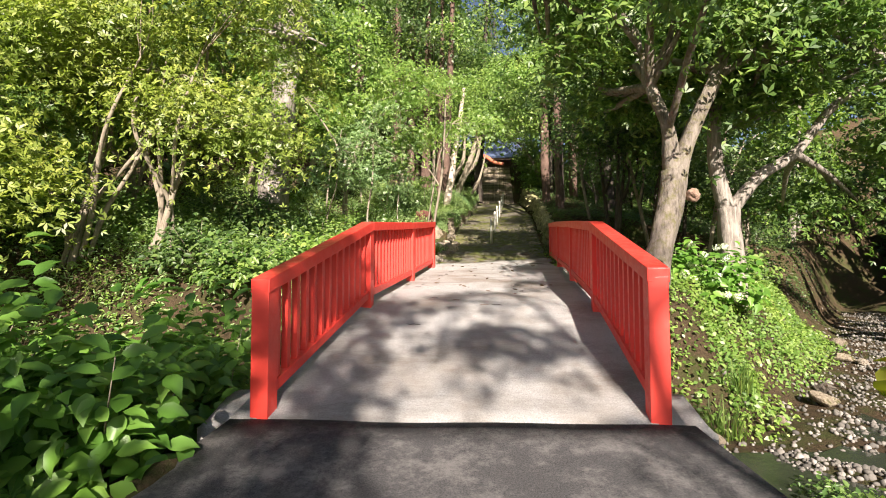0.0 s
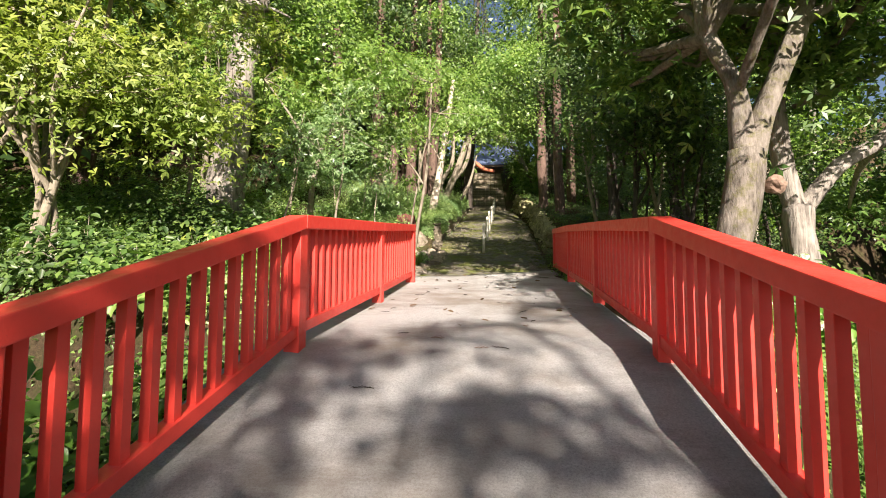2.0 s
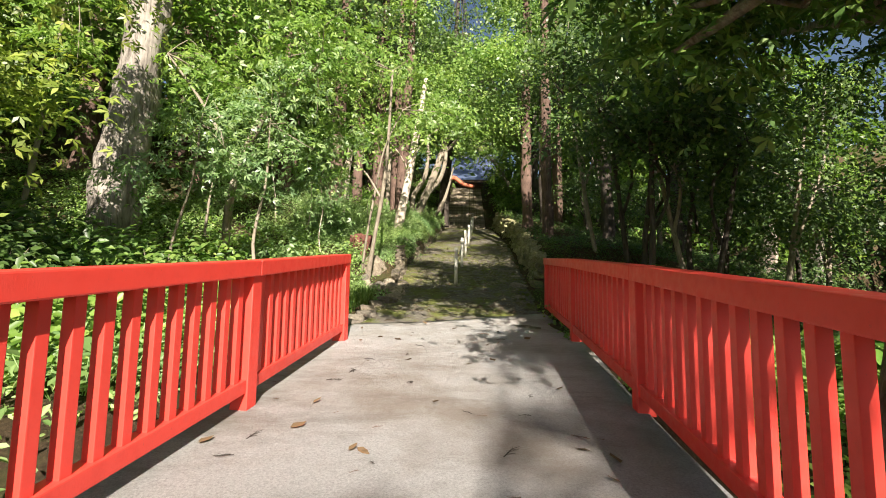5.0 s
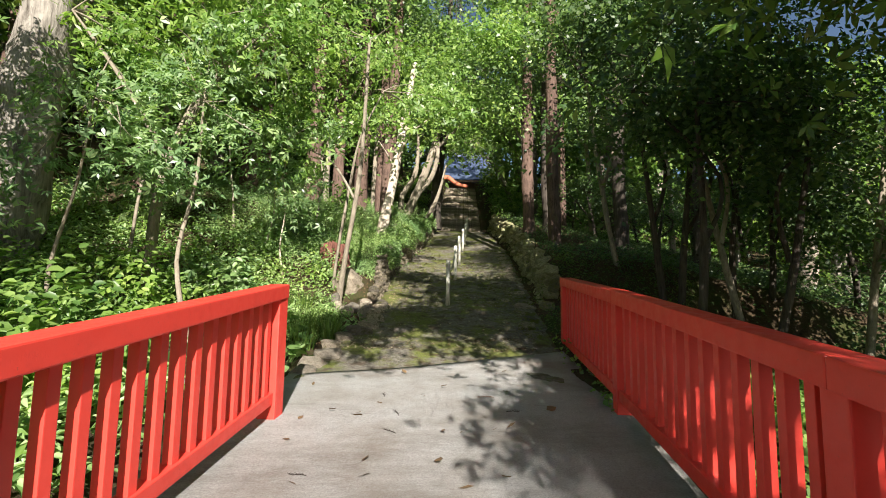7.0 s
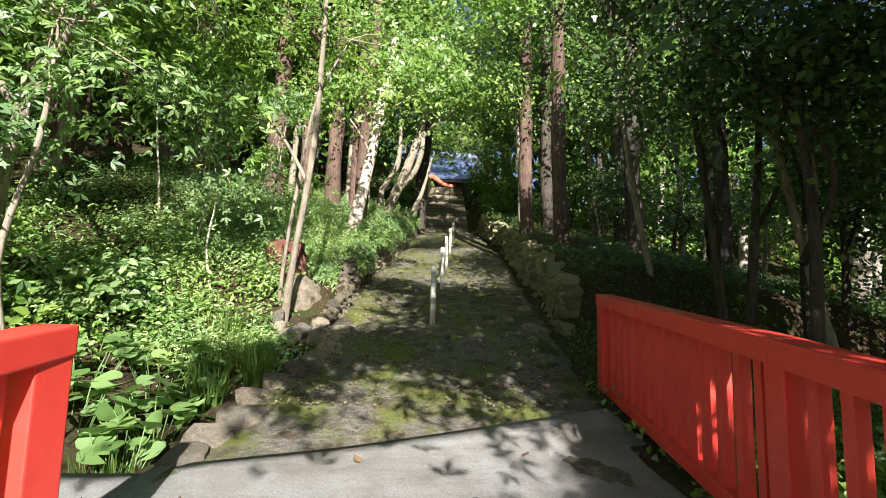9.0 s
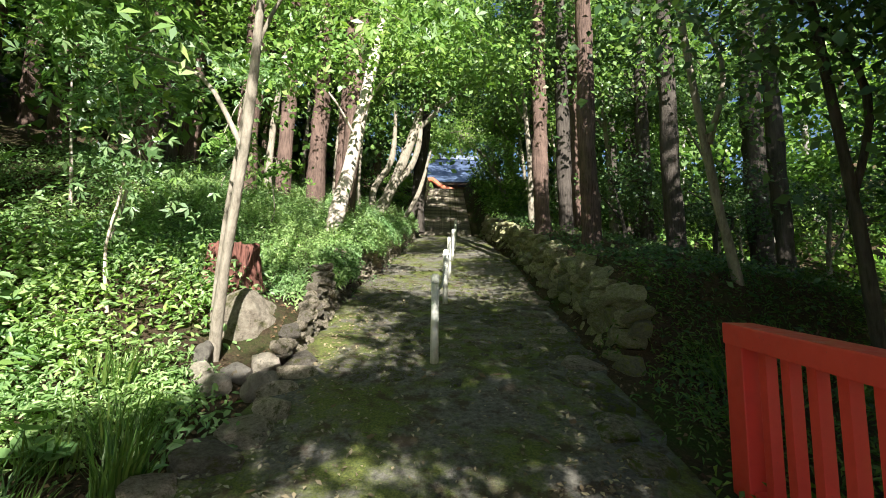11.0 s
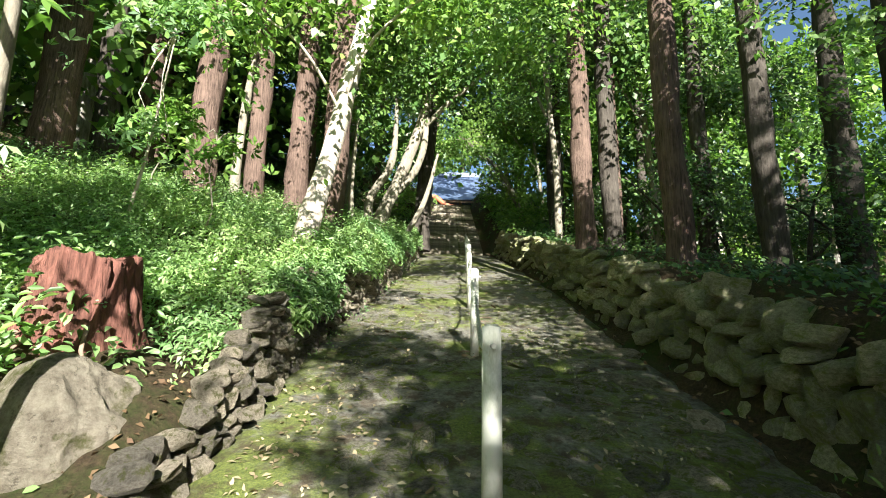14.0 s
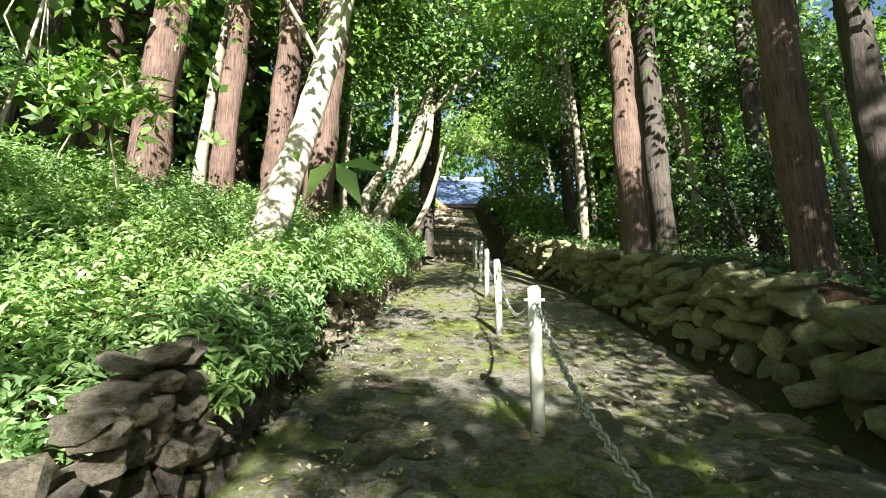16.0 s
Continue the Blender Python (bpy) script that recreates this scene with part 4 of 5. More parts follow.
off_left = lambda x, y: x < along(LEFT, y) - 0.28
off_right = lambda x, y: x > along(RIGHT, y) + 0.95
dry = lambda x, y: creek_distance(x, y) > 1.7
cover("undergrowth", "dense sunlit weeds covering the terrace above the wall", spots_in(1150, -6, 1.2, 18.9, 33, off_left), 95, 0.2, 0.5, 0.062, LEAF_WEED, 4, 0.2)
cover("undergrowth", "fine-leaved weeds crowding the near end of the terrace", spots_in(520, -3.2, 0.3, 18.4, 22, lambda x, y: (x < along(LEFT, y) - 0.42) & ((x + 1.05) ** 2 + (y - 18.4) ** 2 > 0.45)), 95, 0.17, 0.4, 0.06, LEAF_WEED, 4, 0.17)
n = 15000
hy = 19.3 + 12.9 * rng.random(n) ** 1.4
hs = rng.random(n)
hang = 0.25 + 0.75 * (0.5 + 0.28 * np.sin(hy * 2.3) + 0.22 * np.sin(hy * 5.9 + 1)) * sstep(19.2, 20.8, hy)
hx = along(LEFT, hy) - 0.4 + (0.3 + 0.2 * hang) * hs ** 0.6 + rng.normal(size=n) * 0.05
hz = height(along(LEFT, hy) - 0.6, hy) + 0.2 * (1 - hs) * rng.random(n) - 0.62 * hang * hs ** 1.6 + rng.normal(size=n) * 0.04
v, f = leaves(np.stack([hx, hy, hz], -1), np.array((0.45, -0.45, 0.7)) + rng.normal(size=(n, 3)) * 0.4, rng.uniform(0.05, 0.1, n), 6, 0.15, 0.3)
tagged(new("wall_weeds", mesh_of("wall_weeds", v, f, LEAF_WEED, False)), "narrow-leaved weeds hanging over the stone wall", "plants", kind="stuff")
bank = lambda x, y: off_left(x, y) & dry(x, y) & ~((x > -0.85) & (y > 15.8)) & ~((x > -1.75) & (y > 12) & (y < 15.6))
cover("undergrowth", "pale green weeds and seedlings on the wooded bank", spots_in(650, -11, -0.2, 7.0, 19, bank), 90, 0.25, 0.55, 0.085, LEAF_WEED, 6, 0.2)
cover("undergrowth", "fresh yellow-green weeds on the wooded bank", spots_in(300, -8, -0.3, 7.0, 18, bank), 80, 0.2, 0.7, 0.08, LEAF_BRIGHT, 6, 0.22)
litter_at = spots_in(420, -2.2, 0.9, 15.0, 26, lambda x, y: ((x < along(LEFT, y) + 0.3) & (x > along(LEFT, y) - 0.12)) | ((y < 18.6) & (x < along(LEFT, y)) & (x > along(LEFT, y) - 0.9)))
cover("leaf_litter", "dry brown leaves littering the foot of the wall", litter_at, 26, 0.2, 0.02, 0.042, LEAF_FALLEN, 4)
litter_at = spots_in(240, 0.2, 4.2, 15.0, 30, lambda x, y: (x > along(RIGHT, y) - 0.5) | (x < along(LEFT, y) + 0.6))
cover("leaf_litter", "dry leaves and needles along the edges of the path", litter_at, 26, 0.22, 0.02, 0.045, LEAF_FALLEN, 4)
n = 4200
ly = 14.6 + 14 * rng.random(n) ** 1.6
side = rng.random(n)
side = np.where(rng.random(n) < 0.62, 0.5 + np.sign(side - 0.62) * (0.5 - 0.16 * np.abs(rng.normal(size=n))), side)
lx = along(LEFT, ly) + 0.02 + (along(RIGHT, ly) - along(LEFT, ly)) * side
v, f = leaves(np.stack([lx, ly, along(PROFILE, ly) + 0.022 + 0.012 * rng.random(n)], -1), np.array((0, -0.2, 1.0)) + rng.normal(size=(n, 3)) * 0.3, rng.uniform(0.02, 0.055, n), 4, 0.25, 0.1)
tagged(new("leaf_litter", mesh_of("leaf_litter", v, f, LITTER, False)), "pale dry leaf scraps strewn over the path", "leaf litter", kind="stuff")
cover("undergrowth", "pale weeds round the rocks beside the path", spots_in(50, -1.9, -0.4, 15.6, 16.6, lambda x, y: x < along(LEFT, y) - 0.35), 80, 0.16, 0.35, 0.06, LEAF_WEED, 6, 0.18)
cover("undergrowth", "fresh green weeds on the near bank", spots_in(130, -7, -1.7, -1, 5, lambda x, y: x < -2.0), 70, 0.22, 0.4, 0.09, LEAF_MID, 4)
cover("undergrowth", "leafy green plants filling the bank below the shrubs", spots_in(170, -6.5, -1.7, 3.6, 7.6, lambda x, y: (x < along(LEFT, y) - 0.4) & dry(x, y)), 70, 0.24, 0.75, 0.11, LEAF_HYDRANGEA, 6)
cover("bank_grass", "yellow-green ground cover on the creek bank", spots_in(520, 2.75, 9.5, 5.5, 15, lambda x, y: (x > along(RIGHT, y) + 0.5) & (creek_distance(x, y) > 1.3)), 110, 0.22, 0.34, 0.075, LEAF_BRIGHT, 4)
cover("roadside_weeds", "small weeds along the edge of the asphalt", spots_in(190, 2.7, 4.4, 0.3, 5.4, lambda x, y: (x > 2.78 + 0.06 * (4.6 - y))), 60, 0.15, 0.3, 0.055, LEAF_MID, 6)
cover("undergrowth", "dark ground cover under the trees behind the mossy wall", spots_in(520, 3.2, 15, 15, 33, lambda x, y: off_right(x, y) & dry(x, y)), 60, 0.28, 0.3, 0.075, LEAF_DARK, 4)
cover("undergrowth", "shaded weeds and grass between the railing and the mossy wall", spots_in(150, 3.2, 6.5, 13.2, 17.6, lambda x, y: x > along(RIGHT, y) + 0.42), 90, 0.18, 0.4, 0.06, GRASS, 6, 0.12)
cover("undergrowth", "weeds on the slopes beside the stairs", spots_in(300, -10, 14, 33, 47, lambda x, y: off_left(x, y) | off_right(x, y)), 60, 0.4, 0.6, 0.16, LEAF_MID, 4)

# ---- stump ----
st = thing("stump", "tall rotten cedar stump with torn reddish bark", "tree stump", at=(-0.98, 18.42, 3.08))
V, n, m_ = [], 120, 22
for r in range(m_ + 1):
    u = r / m_
    for k in range(n):
        a = 2 * math.pi * k / n
        q = Vector((math.cos(a) * 7, math.sin(a) * 7, u * 2.2))
        rad = 0.285 + 0.06 * (1 - u) + 0.26 * (1 - u) ** 3 * (1 + 0.45 * math.sin(5 * a + 1)) + 0.05 * noise.noise(q) + 0.028 * noise.noise(q * 2.7) + 0.02 * noise.noise(Vector((q.x * 4, q.y * 4, u * 9)))
        V.append((rad * math.cos(a), rad * math.sin(a), 0.95 * u + (0.025 * math.sin(3 * a) + 0.012 * rng.normal()) * (u > 0.95)))
V.append((0, 0, 0.92))
F = [(r * n + k, r * n + (k + 1) % n, (r + 1) * n + (k + 1) % n, (r + 1) * n + k) for r in range(m_) for k in range(n)]
child("bark", mesh_of("bark", np.array(V), [np.array(F), np.array([(m_ * n + k, m_ * n + (k + 1) % n, len(V) - 1) for k in range(n)])], bark_mat("bark_torn", (0.016, 0.009, 0.007), (0.23, 0.1, 0.075), None, 0.13, 22, 1.0)), st)
for k in range(22):
    a = rng.uniform(2.2, 6.0)
    p = np.array((0.36 * math.cos(a), 0.36 * math.sin(a), rng.uniform(0.08, 0.5)))
    e = p + np.array((0.3 * math.cos(a), 0.3 * math.sin(a), -rng.uniform(0.15, 0.4)))
    v, f = tubes([tube([p, (p + e) / 2 + rng.normal(size=3) * 0.03, e], [0.012, 0.011, 0.005], 4, 0.2, 0.2)])
    child("bark_strip", mesh_of("bark_strip", v, f, CUT), st)

# ---- trees ----
tree("mossy_tree", "leaning old tree with a mossy grey trunk and a burl", ([(3.72, 8.5, 1.0), (3.85, 8.5, 1.9), (4.0, 8.5, 2.5), (4.13, 8.5, 3.0), (4.2, 8.52, 3.4)], [0.28, 0.215, 0.2, 0.205, 0.19]),
     [([(4.19, 8.52, 3.2), (4.4, 8.52, 3.85), (4.72, 8.55, 4.57), (5.02, 8.65, 5.2), (5.6, 8.8, 6.8), (6.1, 9.0, 8.2)], [0.16, 0.135, 0.12, 0.105, 0.08, 0.04]),
      ([(4.17, 8.52, 3.2), (4.15, 8.55, 3.8), (4.1, 8.6, 4.3), (3.9, 8.75, 4.95), (3.75, 9.1, 6.2), (3.0, 10.4, 8.4)], [0.15, 0.125, 0.11, 0.095, 0.07, 0.03]),
      # next two limbs and their clumps: added overhead, out of view, to shade deck and path
      ([(4.13, 8.58, 4.1), (4.05, 7.7, 4.9), (3.85, 6.6, 5.4), (3.5, 5.6, 5.6)], [0.07, 0.05, 0.035, 0.015]),
      ([(3.8, 8.95, 5.8), (2.9, 8.6, 6.6), (1.8, 8.2, 7.0), (0.8, 7.9, 7.15)], [0.06, 0.045, 0.03, 0.012]),
      ([(4.9, 8.6, 5.0), (6.0, 8.6, 5.7), (7.2, 8.3, 6.4)], [0.08, 0.06, 0.03])],
     [(4.6, 9.6, 7.0, 1.7, 1.6, 0.8, 800), (2.7, 9.3, 6.2, 0.9, 0.7, 0.35, 340), (3.2, 10.2, 7.6, 1.5, 1.6, 0.7, 600), (6.4, 9.2, 7.2, 1.6, 1.5, 0.9, 1100), (5.4, 8.6, 8.6, 2.0, 1.8, 0.8, 1100), (7.6, 8.6, 6.4, 1.2, 1.2, 0.7, 750), (3.6, 11.6, 6.7, 1.2, 1.1, 0.6, 420), (5.6, 9.4, 5.7, 1.1, 1.0, 0.5, 650), (4.4, 10.2, 5.6, 0.9, 0.9, 0.45, 500), (6.6, 9.6, 5.2, 1.1, 0.9, 0.45, 600), (5.3, 7.9, 6.0, 1.3, 0.8, 0.5, 600), (6.7, 8.0, 5.8, 1.1, 0.8, 0.45, 500), (4.0, 8.1, 6.3, 1.0, 0.7, 0.45, 450),
      (2.9, 10.2, 7.2, 0.8, 0.8, 0.5, 420), (3.3, 11.2, 8.2, 1.0, 0.9, 0.5, 480), (2.3, 11.6, 8.3, 0.8, 0.7, 0.4, 280), (1.5, 11.0, 8.9, 0.8, 0.8, 0.4, 260), (3.2, 8.4, 7.4, 0.7, 0.7, 0.4, 250), (3.5, 5.5, 5.7, 0.7, 0.7, 0.3, 330), (3.95, 6.5, 5.8, 0.7, 0.7, 0.3, 300), (4.9, 10.4, 6.2, 1.2, 1.0, 0.5, 650), (3.9, 11.0, 5.6, 0.9, 0.8, 0.4, 420), (1.7, 8.2, 7.1, 0.9, 0.7, 0.35, 520), (2.6, 8.5, 7.1, 0.8, 0.7, 0.35, 420), (0.9, 7.7, 6.9, 0.7, 0.6, 0.3, 360)],
     BARK_MOSSY, LEAF_MID, 0.19, 5)
bu = bpy.data.objects["mossy_tree"]
bm = bmesh.new()
bmesh.ops.create_icosphere(bm, subdivisions=3, radius=0.11)
for v in bm.verts:
    v.co *= 1 + 0.35 * noise.noise(v.co * 14)
part("burl", bm, CUT, bu, "knobbly brown burl").location = Vector((4.43, 8.42, 2.98)) - Vector((3.72, 8.5, 1.0))

tree("forked_tree", "grey tree forking low over the creek bank", ([(5.95, 10.1, 1.0), (5.95, 10.1, 1.8), (5.93, 10.12, 2.6), (5.95, 10.13, 3.0)], [0.26, 0.22, 0.21, 0.2]),
     [([(5.93, 10.13, 2.85), (5.75, 10.2, 4.0), (5.85, 10.3, 5.4), (6.2, 10.4, 8.0), (8.0, 10.5, 12.0)], [0.15, 0.14, 0.12, 0.09, 0.03]),
      ([(5.97, 10.13, 2.9), (6.5, 10.0, 3.6), (7.1, 9.9, 4.0), (7.9, 9.8, 5.0), (9.0, 9.6, 5.5)], [0.13, 0.11, 0.1, 0.07, 0.03]),
      ([(6.0, 10.2, 4.6), (7.0, 10.0, 5.0), (8.6, 9.7, 5.7)], [0.06, 0.05, 0.02])],
     [(9.0, 9.8, 5.6, 1.6, 1.3, 0.55, 900), (10.2, 10.6, 4.4, 1.6, 1.4, 0.5, 800), (7.6, 10.2, 6.4, 1.6, 1.3, 0.7, 900), (6.0, 11.2, 7.4, 1.6, 1.5, 0.8, 1000), (11.5, 11.8, 3.4, 1.5, 1.2, 0.45, 700), (8.9, 12.0, 3.3, 1.2, 1.1, 0.5, 600),
      (5.7, 12.0, 8.6, 1.3, 1.1, 0.6, 520), (7.0, 11.6, 8.8, 1.4, 1.1, 0.6, 560), (8.4, 11.9, 8.9, 1.4, 1.1, 0.6, 560), (9.7, 12.0, 8.4, 1.4, 1.1, 0.6, 540), (7.6, 12.6, 7.3, 1.3, 1.0, 0.5, 480), (10.8, 12.4, 7.6, 1.3, 1.0, 0.5, 460), (6.2, 12.8, 7.0, 1.1, 0.9, 0.45, 380),
      # high clumps above the view, added to shade the cedars behind the wall
      (6.6, 10.4, 12.0, 1.6, 1.4, 0.7, 500), (8.6, 10.6, 11.6, 1.7, 1.4, 0.8, 550), (10.4, 10.8, 12.2, 1.6, 1.4, 0.8, 520), (7.6, 10.2, 13.6, 1.7, 1.3, 0.8, 520), (9.6, 10.4, 14.2, 1.7, 1.3, 0.8, 520), (11.8, 11.0, 13.6, 1.6, 1.3, 0.8, 480)],
     BARK_GREY, LEAF_MID, 0.17, 5)

tree("cedar", "tall thick old cedar with pale furrowed bark", ([(-5.82, 15.6, 3.0), (-5.8, 15.6, 3.6), (-5.62, 15.6, 5.5), (-5.3, 15.6, 9.2), (-5.0, 15.6, 16)], [0.62, 0.5, 0.45, 0.38, 0.25]),
     [([(-5.5, 15.5, 9.0), (-4.6, 15.2, 9.4), (-3.8, 15.0, 9.0)], [0.07, 0.05, 0.02])],
     [(-5.2, 15.0, 10.4, 2.2, 1.8, 0.9, 1800), (-5.4, 15.8, 13, 2.6, 2.2, 1.4, 1600), (-7.2, 14.8, 9.6, 1.3, 1.1, 0.6, 1000)], BARK_GREY, LEAF_DARK, 0.14, seg=22)

tree("maple", "young maple in front of the old cedar", ([on(-5.3, 12.8, -0.1), (-5.1, 12.85, 4.4), (-4.95, 12.9, 6.4), (-4.9, 12.95, 7.8)], [0.05, 0.04, 0.03, 0.012]), [],
     [(-4.8, 12.9, 5.5, 0.55, 0.5, 0.35, 420), (-4.95, 12.95, 6.3, 0.6, 0.5, 0.35, 460), (-4.85, 13.0, 7.1, 0.6, 0.5, 0.35, 460), (-5.1, 13.0, 7.9, 0.7, 0.6, 0.4, 500)], BARK_TWIG, LEAF_BRIGHT, 0.12, 5, "maples on the left bank", 8, disc=0.3)

# light multi-stemmed trees on the left bank
for x, y, lean, cl in ((-6.8, 9.0, 0.5, LEAF_OLIVE), (-5.5, 9.5, 0.7, LEAF_OLIVE), (-7.9, 10.4, 0.2, LEAF_OLIVE), (-8.8, 13.2, -0.2, LEAF_BRIGHT), (-9.6, 8.6, 0.4, LEAF_MID), (-8.6, 7.2, 0.5, LEAF_OLIVE)):
    b = np.array(on(x, y, -0.1))
    limbs = []
    for k in range(4):
        a = rng.uniform(-0.9, 1.0) + lean * 0.5
        q = [b + np.array((0.1 * k - 0.2, 0.08 * k, 0)), b + np.array((a * 0.45 - 0.1 + 0.1 * k, rng.normal() * 0.15, 1.1)), b + np.array((a * 1.3, rng.normal() * 0.4, 2.5)), b + np.array((a * 1.9, rng.normal() * 0.6, 3.9))]
        limbs.append(([tuple(p) for p in q], [0.055, 0.045, 0.035, 0.015]))
    cl_ = [(b[0] + rng.uniform(-1.7, 1.7) + lean, b[1] + rng.uniform(-1.2, 1.2), b[2] + rng.uniform(2.6, 5.6), rng.uniform(0.9, 1.4), rng.uniform(0.8, 1.2), rng.uniform(0.4, 0.6), 780) for _ in range(10)]
    tree("maple", "slender many-stemmed maple with light green foliage", ([tuple(b), tuple(b + np.array((lean * 0.4, 0.1, 1.4))), tuple(b + np.array((lean * 1.0, 0.2, 3.0))), tuple(b + np.array((lean * 1.2, 0.3, 4.6)))], [0.075, 0.06, 0.045, 0.02]), limbs, cl_, BARK_TWIG, cl, 0.125, 5, "maples on the left bank", 8)

# saplings by the bridge end and at the boulder
def sapling(x, y, tall, lean, r, clumps, mat, leaf_size=0.085, bark=None, label="slender sapling with airy green leaves", stems=1):
    b = np.array(on(x, y, -0.05))
    top = b + np.array((lean[0], lean[1], tall))
    kink = rng.normal(size=(2, 3)) * np.array((0.07, 0.07, 0.0))
    trunk = ([tuple(b), tuple(b * 0.67 + top * 0.33 + kink[0]), tuple(b * 0.33 + top * 0.67 + kink[1]), tuple(top)], [r, r * 0.8, r * 0.6, r * 0.3])
    limbs = []
    for k in range(stems - 1):
        e = top + rng.normal(size=3) * np.array((0.8, 0.8, 0.3))
        s = b * 0.6 + top * 0.4
        limbs.append(([tuple(s), tuple((s + e) / 2 + rng.normal(size=3) * 0.1), tuple(e)], [r * 0.55, r * 0.4, r * 0.2]))
    cl = [(top[0] + c[0], top[1] + c[1], top[2] + c[2], c[3], c[3], c[3] * 0.5, c[4]) for c in clumps]
    tree("sapling", label, trunk, limbs, cl, bark or BARK_TWIG, mat, leaf_size * 1.45, 5, "saplings", 8, disc=0.3)


sapling(-2.1, 14.5, 3.6, (-0.1, 0.1), 0.04, [(-0.3, 0, 0.2, 0.8, 380), (0.4, 0.1, -0.6, 0.7, 300), (-0.7, 0.2, -1.1, 0.7, 300), (0.2, 0.3, 0.9, 0.8, 320)], LEAF_BLUE)
sapling(-3.2, 13.4, 3.0, (0.3, 0.0), 0.03, [(0, 0, 0, 0.8, 380), (-0.5, 0, -0.8, 0.7, 300), (0.5, 0.2, -0.5, 0.6, 240)], LEAF_BLUE)
sapling(-4.2, 16.3, 3.4, (0.2, 0.2), 0.035, [(0, 0, 0, 1.0, 800), (-0.7, 0, -0.6, 0.8, 600)], LEAF_BRIGHT)
sapling(-1.7, 17.2, 2.2, (-0.2, 0.2), 0.02, [(0, 0, 0.1, 0.5, 260), (0.2, 0, -0.6, 0.4, 160)], LEAF_BLUE, bark=BARK_PALE)
sapling(-2.6, 18.4, 2.6, (0.3, 0.1), 0.022, [(0, 0, 0.2, 0.7, 350)], LEAF_BLUE, bark=BARK_PALE)
sapling(-3.6, 19.2, 2.6, (-0.3, 0.1), 0.025, [(0, 0, 0.2, 0.8, 400)], LEAF_BLUE, bark=BARK_PALE)
sapling(-1.9, 20.2, 2.4, (0.25, 0.1), 0.02, [(0, 0, 0.3, 0.6, 300), (-0.2, 0, -1.3, 0.3, 90)], LEAF_BLUE, bark=BARK_PALE)
sapling(-1.2, 20.4, 1.2, (0.1, 0.0), 0.012, [(0, 0, 0.0, 0.25, 90)], LEAF_BRIGHT, 0.11)
sapling(-2.6, 21.8, 1.3, (0.1, 0.0), 0.014, [(0, 0, 0.0, 0.4, 200)], LEAF_BRIGHT, 0.13)
tree("twin_tree", "slim speckled tree leaning beside the boulder", ([(-0.6, 17.05, 2.5), (-0.42, 16.75, 3.6), (-0.22, 16.5, 4.65), (-0.1, 16.3, 5.6), (0.0, 16.1, 7.6)], [0.056, 0.048, 0.043, 0.038, 0.024]),
     [([(-0.85, 17.6, 2.45), (-0.685, 17.26, 3.63), (-0.455, 16.98, 4.84), (-0.22, 16.75, 5.93), (0.2, 16.9, 7.0)], [0.036, 0.03, 0.027, 0.022, 0.01]), ([(-0.22, 16.5, 4.65), (-0.8, 16.8, 5.5), (-1.8, 17.2, 6.0)], [0.026, 0.02, 0.01])],
     [(0.3, 17.6, 7.0, 1.0, 1.0, 0.4, 260), (1.2, 18.2, 7.4, 1.1, 1.0, 0.4, 300), (-1.9, 17.2, 6.1, 0.9, 0.9, 0.35, 240), (-0.2, 16.3, 8.0, 1.1, 1.0, 0.4, 240)], BARK_TWIG, LEAF_BRIGHT, 0.15, 5)

# leaning pale trunk, red cedars and the many-stemmed tree above the left wall
# its last four clumps are added high over the path to shade the far stretch
tree("leaning_tree", "pale leaning trunk brightly lit above the wall", ([(-0.26, 21.0, 4.2), (-0.2, 21.1, 4.7), (0.0, 21.45, 6.0), (0.22, 21.8, 7.55), (0.6, 22.4, 10.5)], [0.2, 0.15, 0.14, 0.13, 0.08]),
     [([(0.12, 21.65, 6.9), (0.6, 21.2, 7.7), (1.6, 20.9, 8.3), (2.8, 21.4, 8.6)], [0.03, 0.024, 0.018, 0.01]), ([(0.1, 21.6, 6.7), (-0.4, 21.0, 7.4), (-1.2, 20.7, 7.8)], [0.028, 0.02, 0.01])], [(0.6, 22.4, 10.6, 1.8, 1.6, 0.8, 1300), (1.6, 22.6, 9.6, 1.3, 1.2, 0.6, 800), (0.9, 20.6, 8.3, 1.3, 1.1, 0.45, 750), (2.3, 21.2, 8.5, 1.3, 1.1, 0.45, 750), (-0.5, 20.4, 7.9, 1.2, 1.0, 0.4, 700), (3.3, 22.4, 8.8, 1.2, 1.1, 0.45, 700), (-1.6, 21.2, 7.8, 1.1, 1.0, 0.4, 600), (2.5, 19.6, 9.8, 1.2, 0.9, 0.4, 900), (3.6, 20.2, 10.4, 1.2, 0.9, 0.4, 900), (2.9, 21.0, 11.0, 1.2, 0.9, 0.4, 900), (4.2, 21.6, 11.4, 1.2, 0.9, 0.4, 800)], BARK_PALE, LEAF_BRIGHT, 0.13, twig=False)
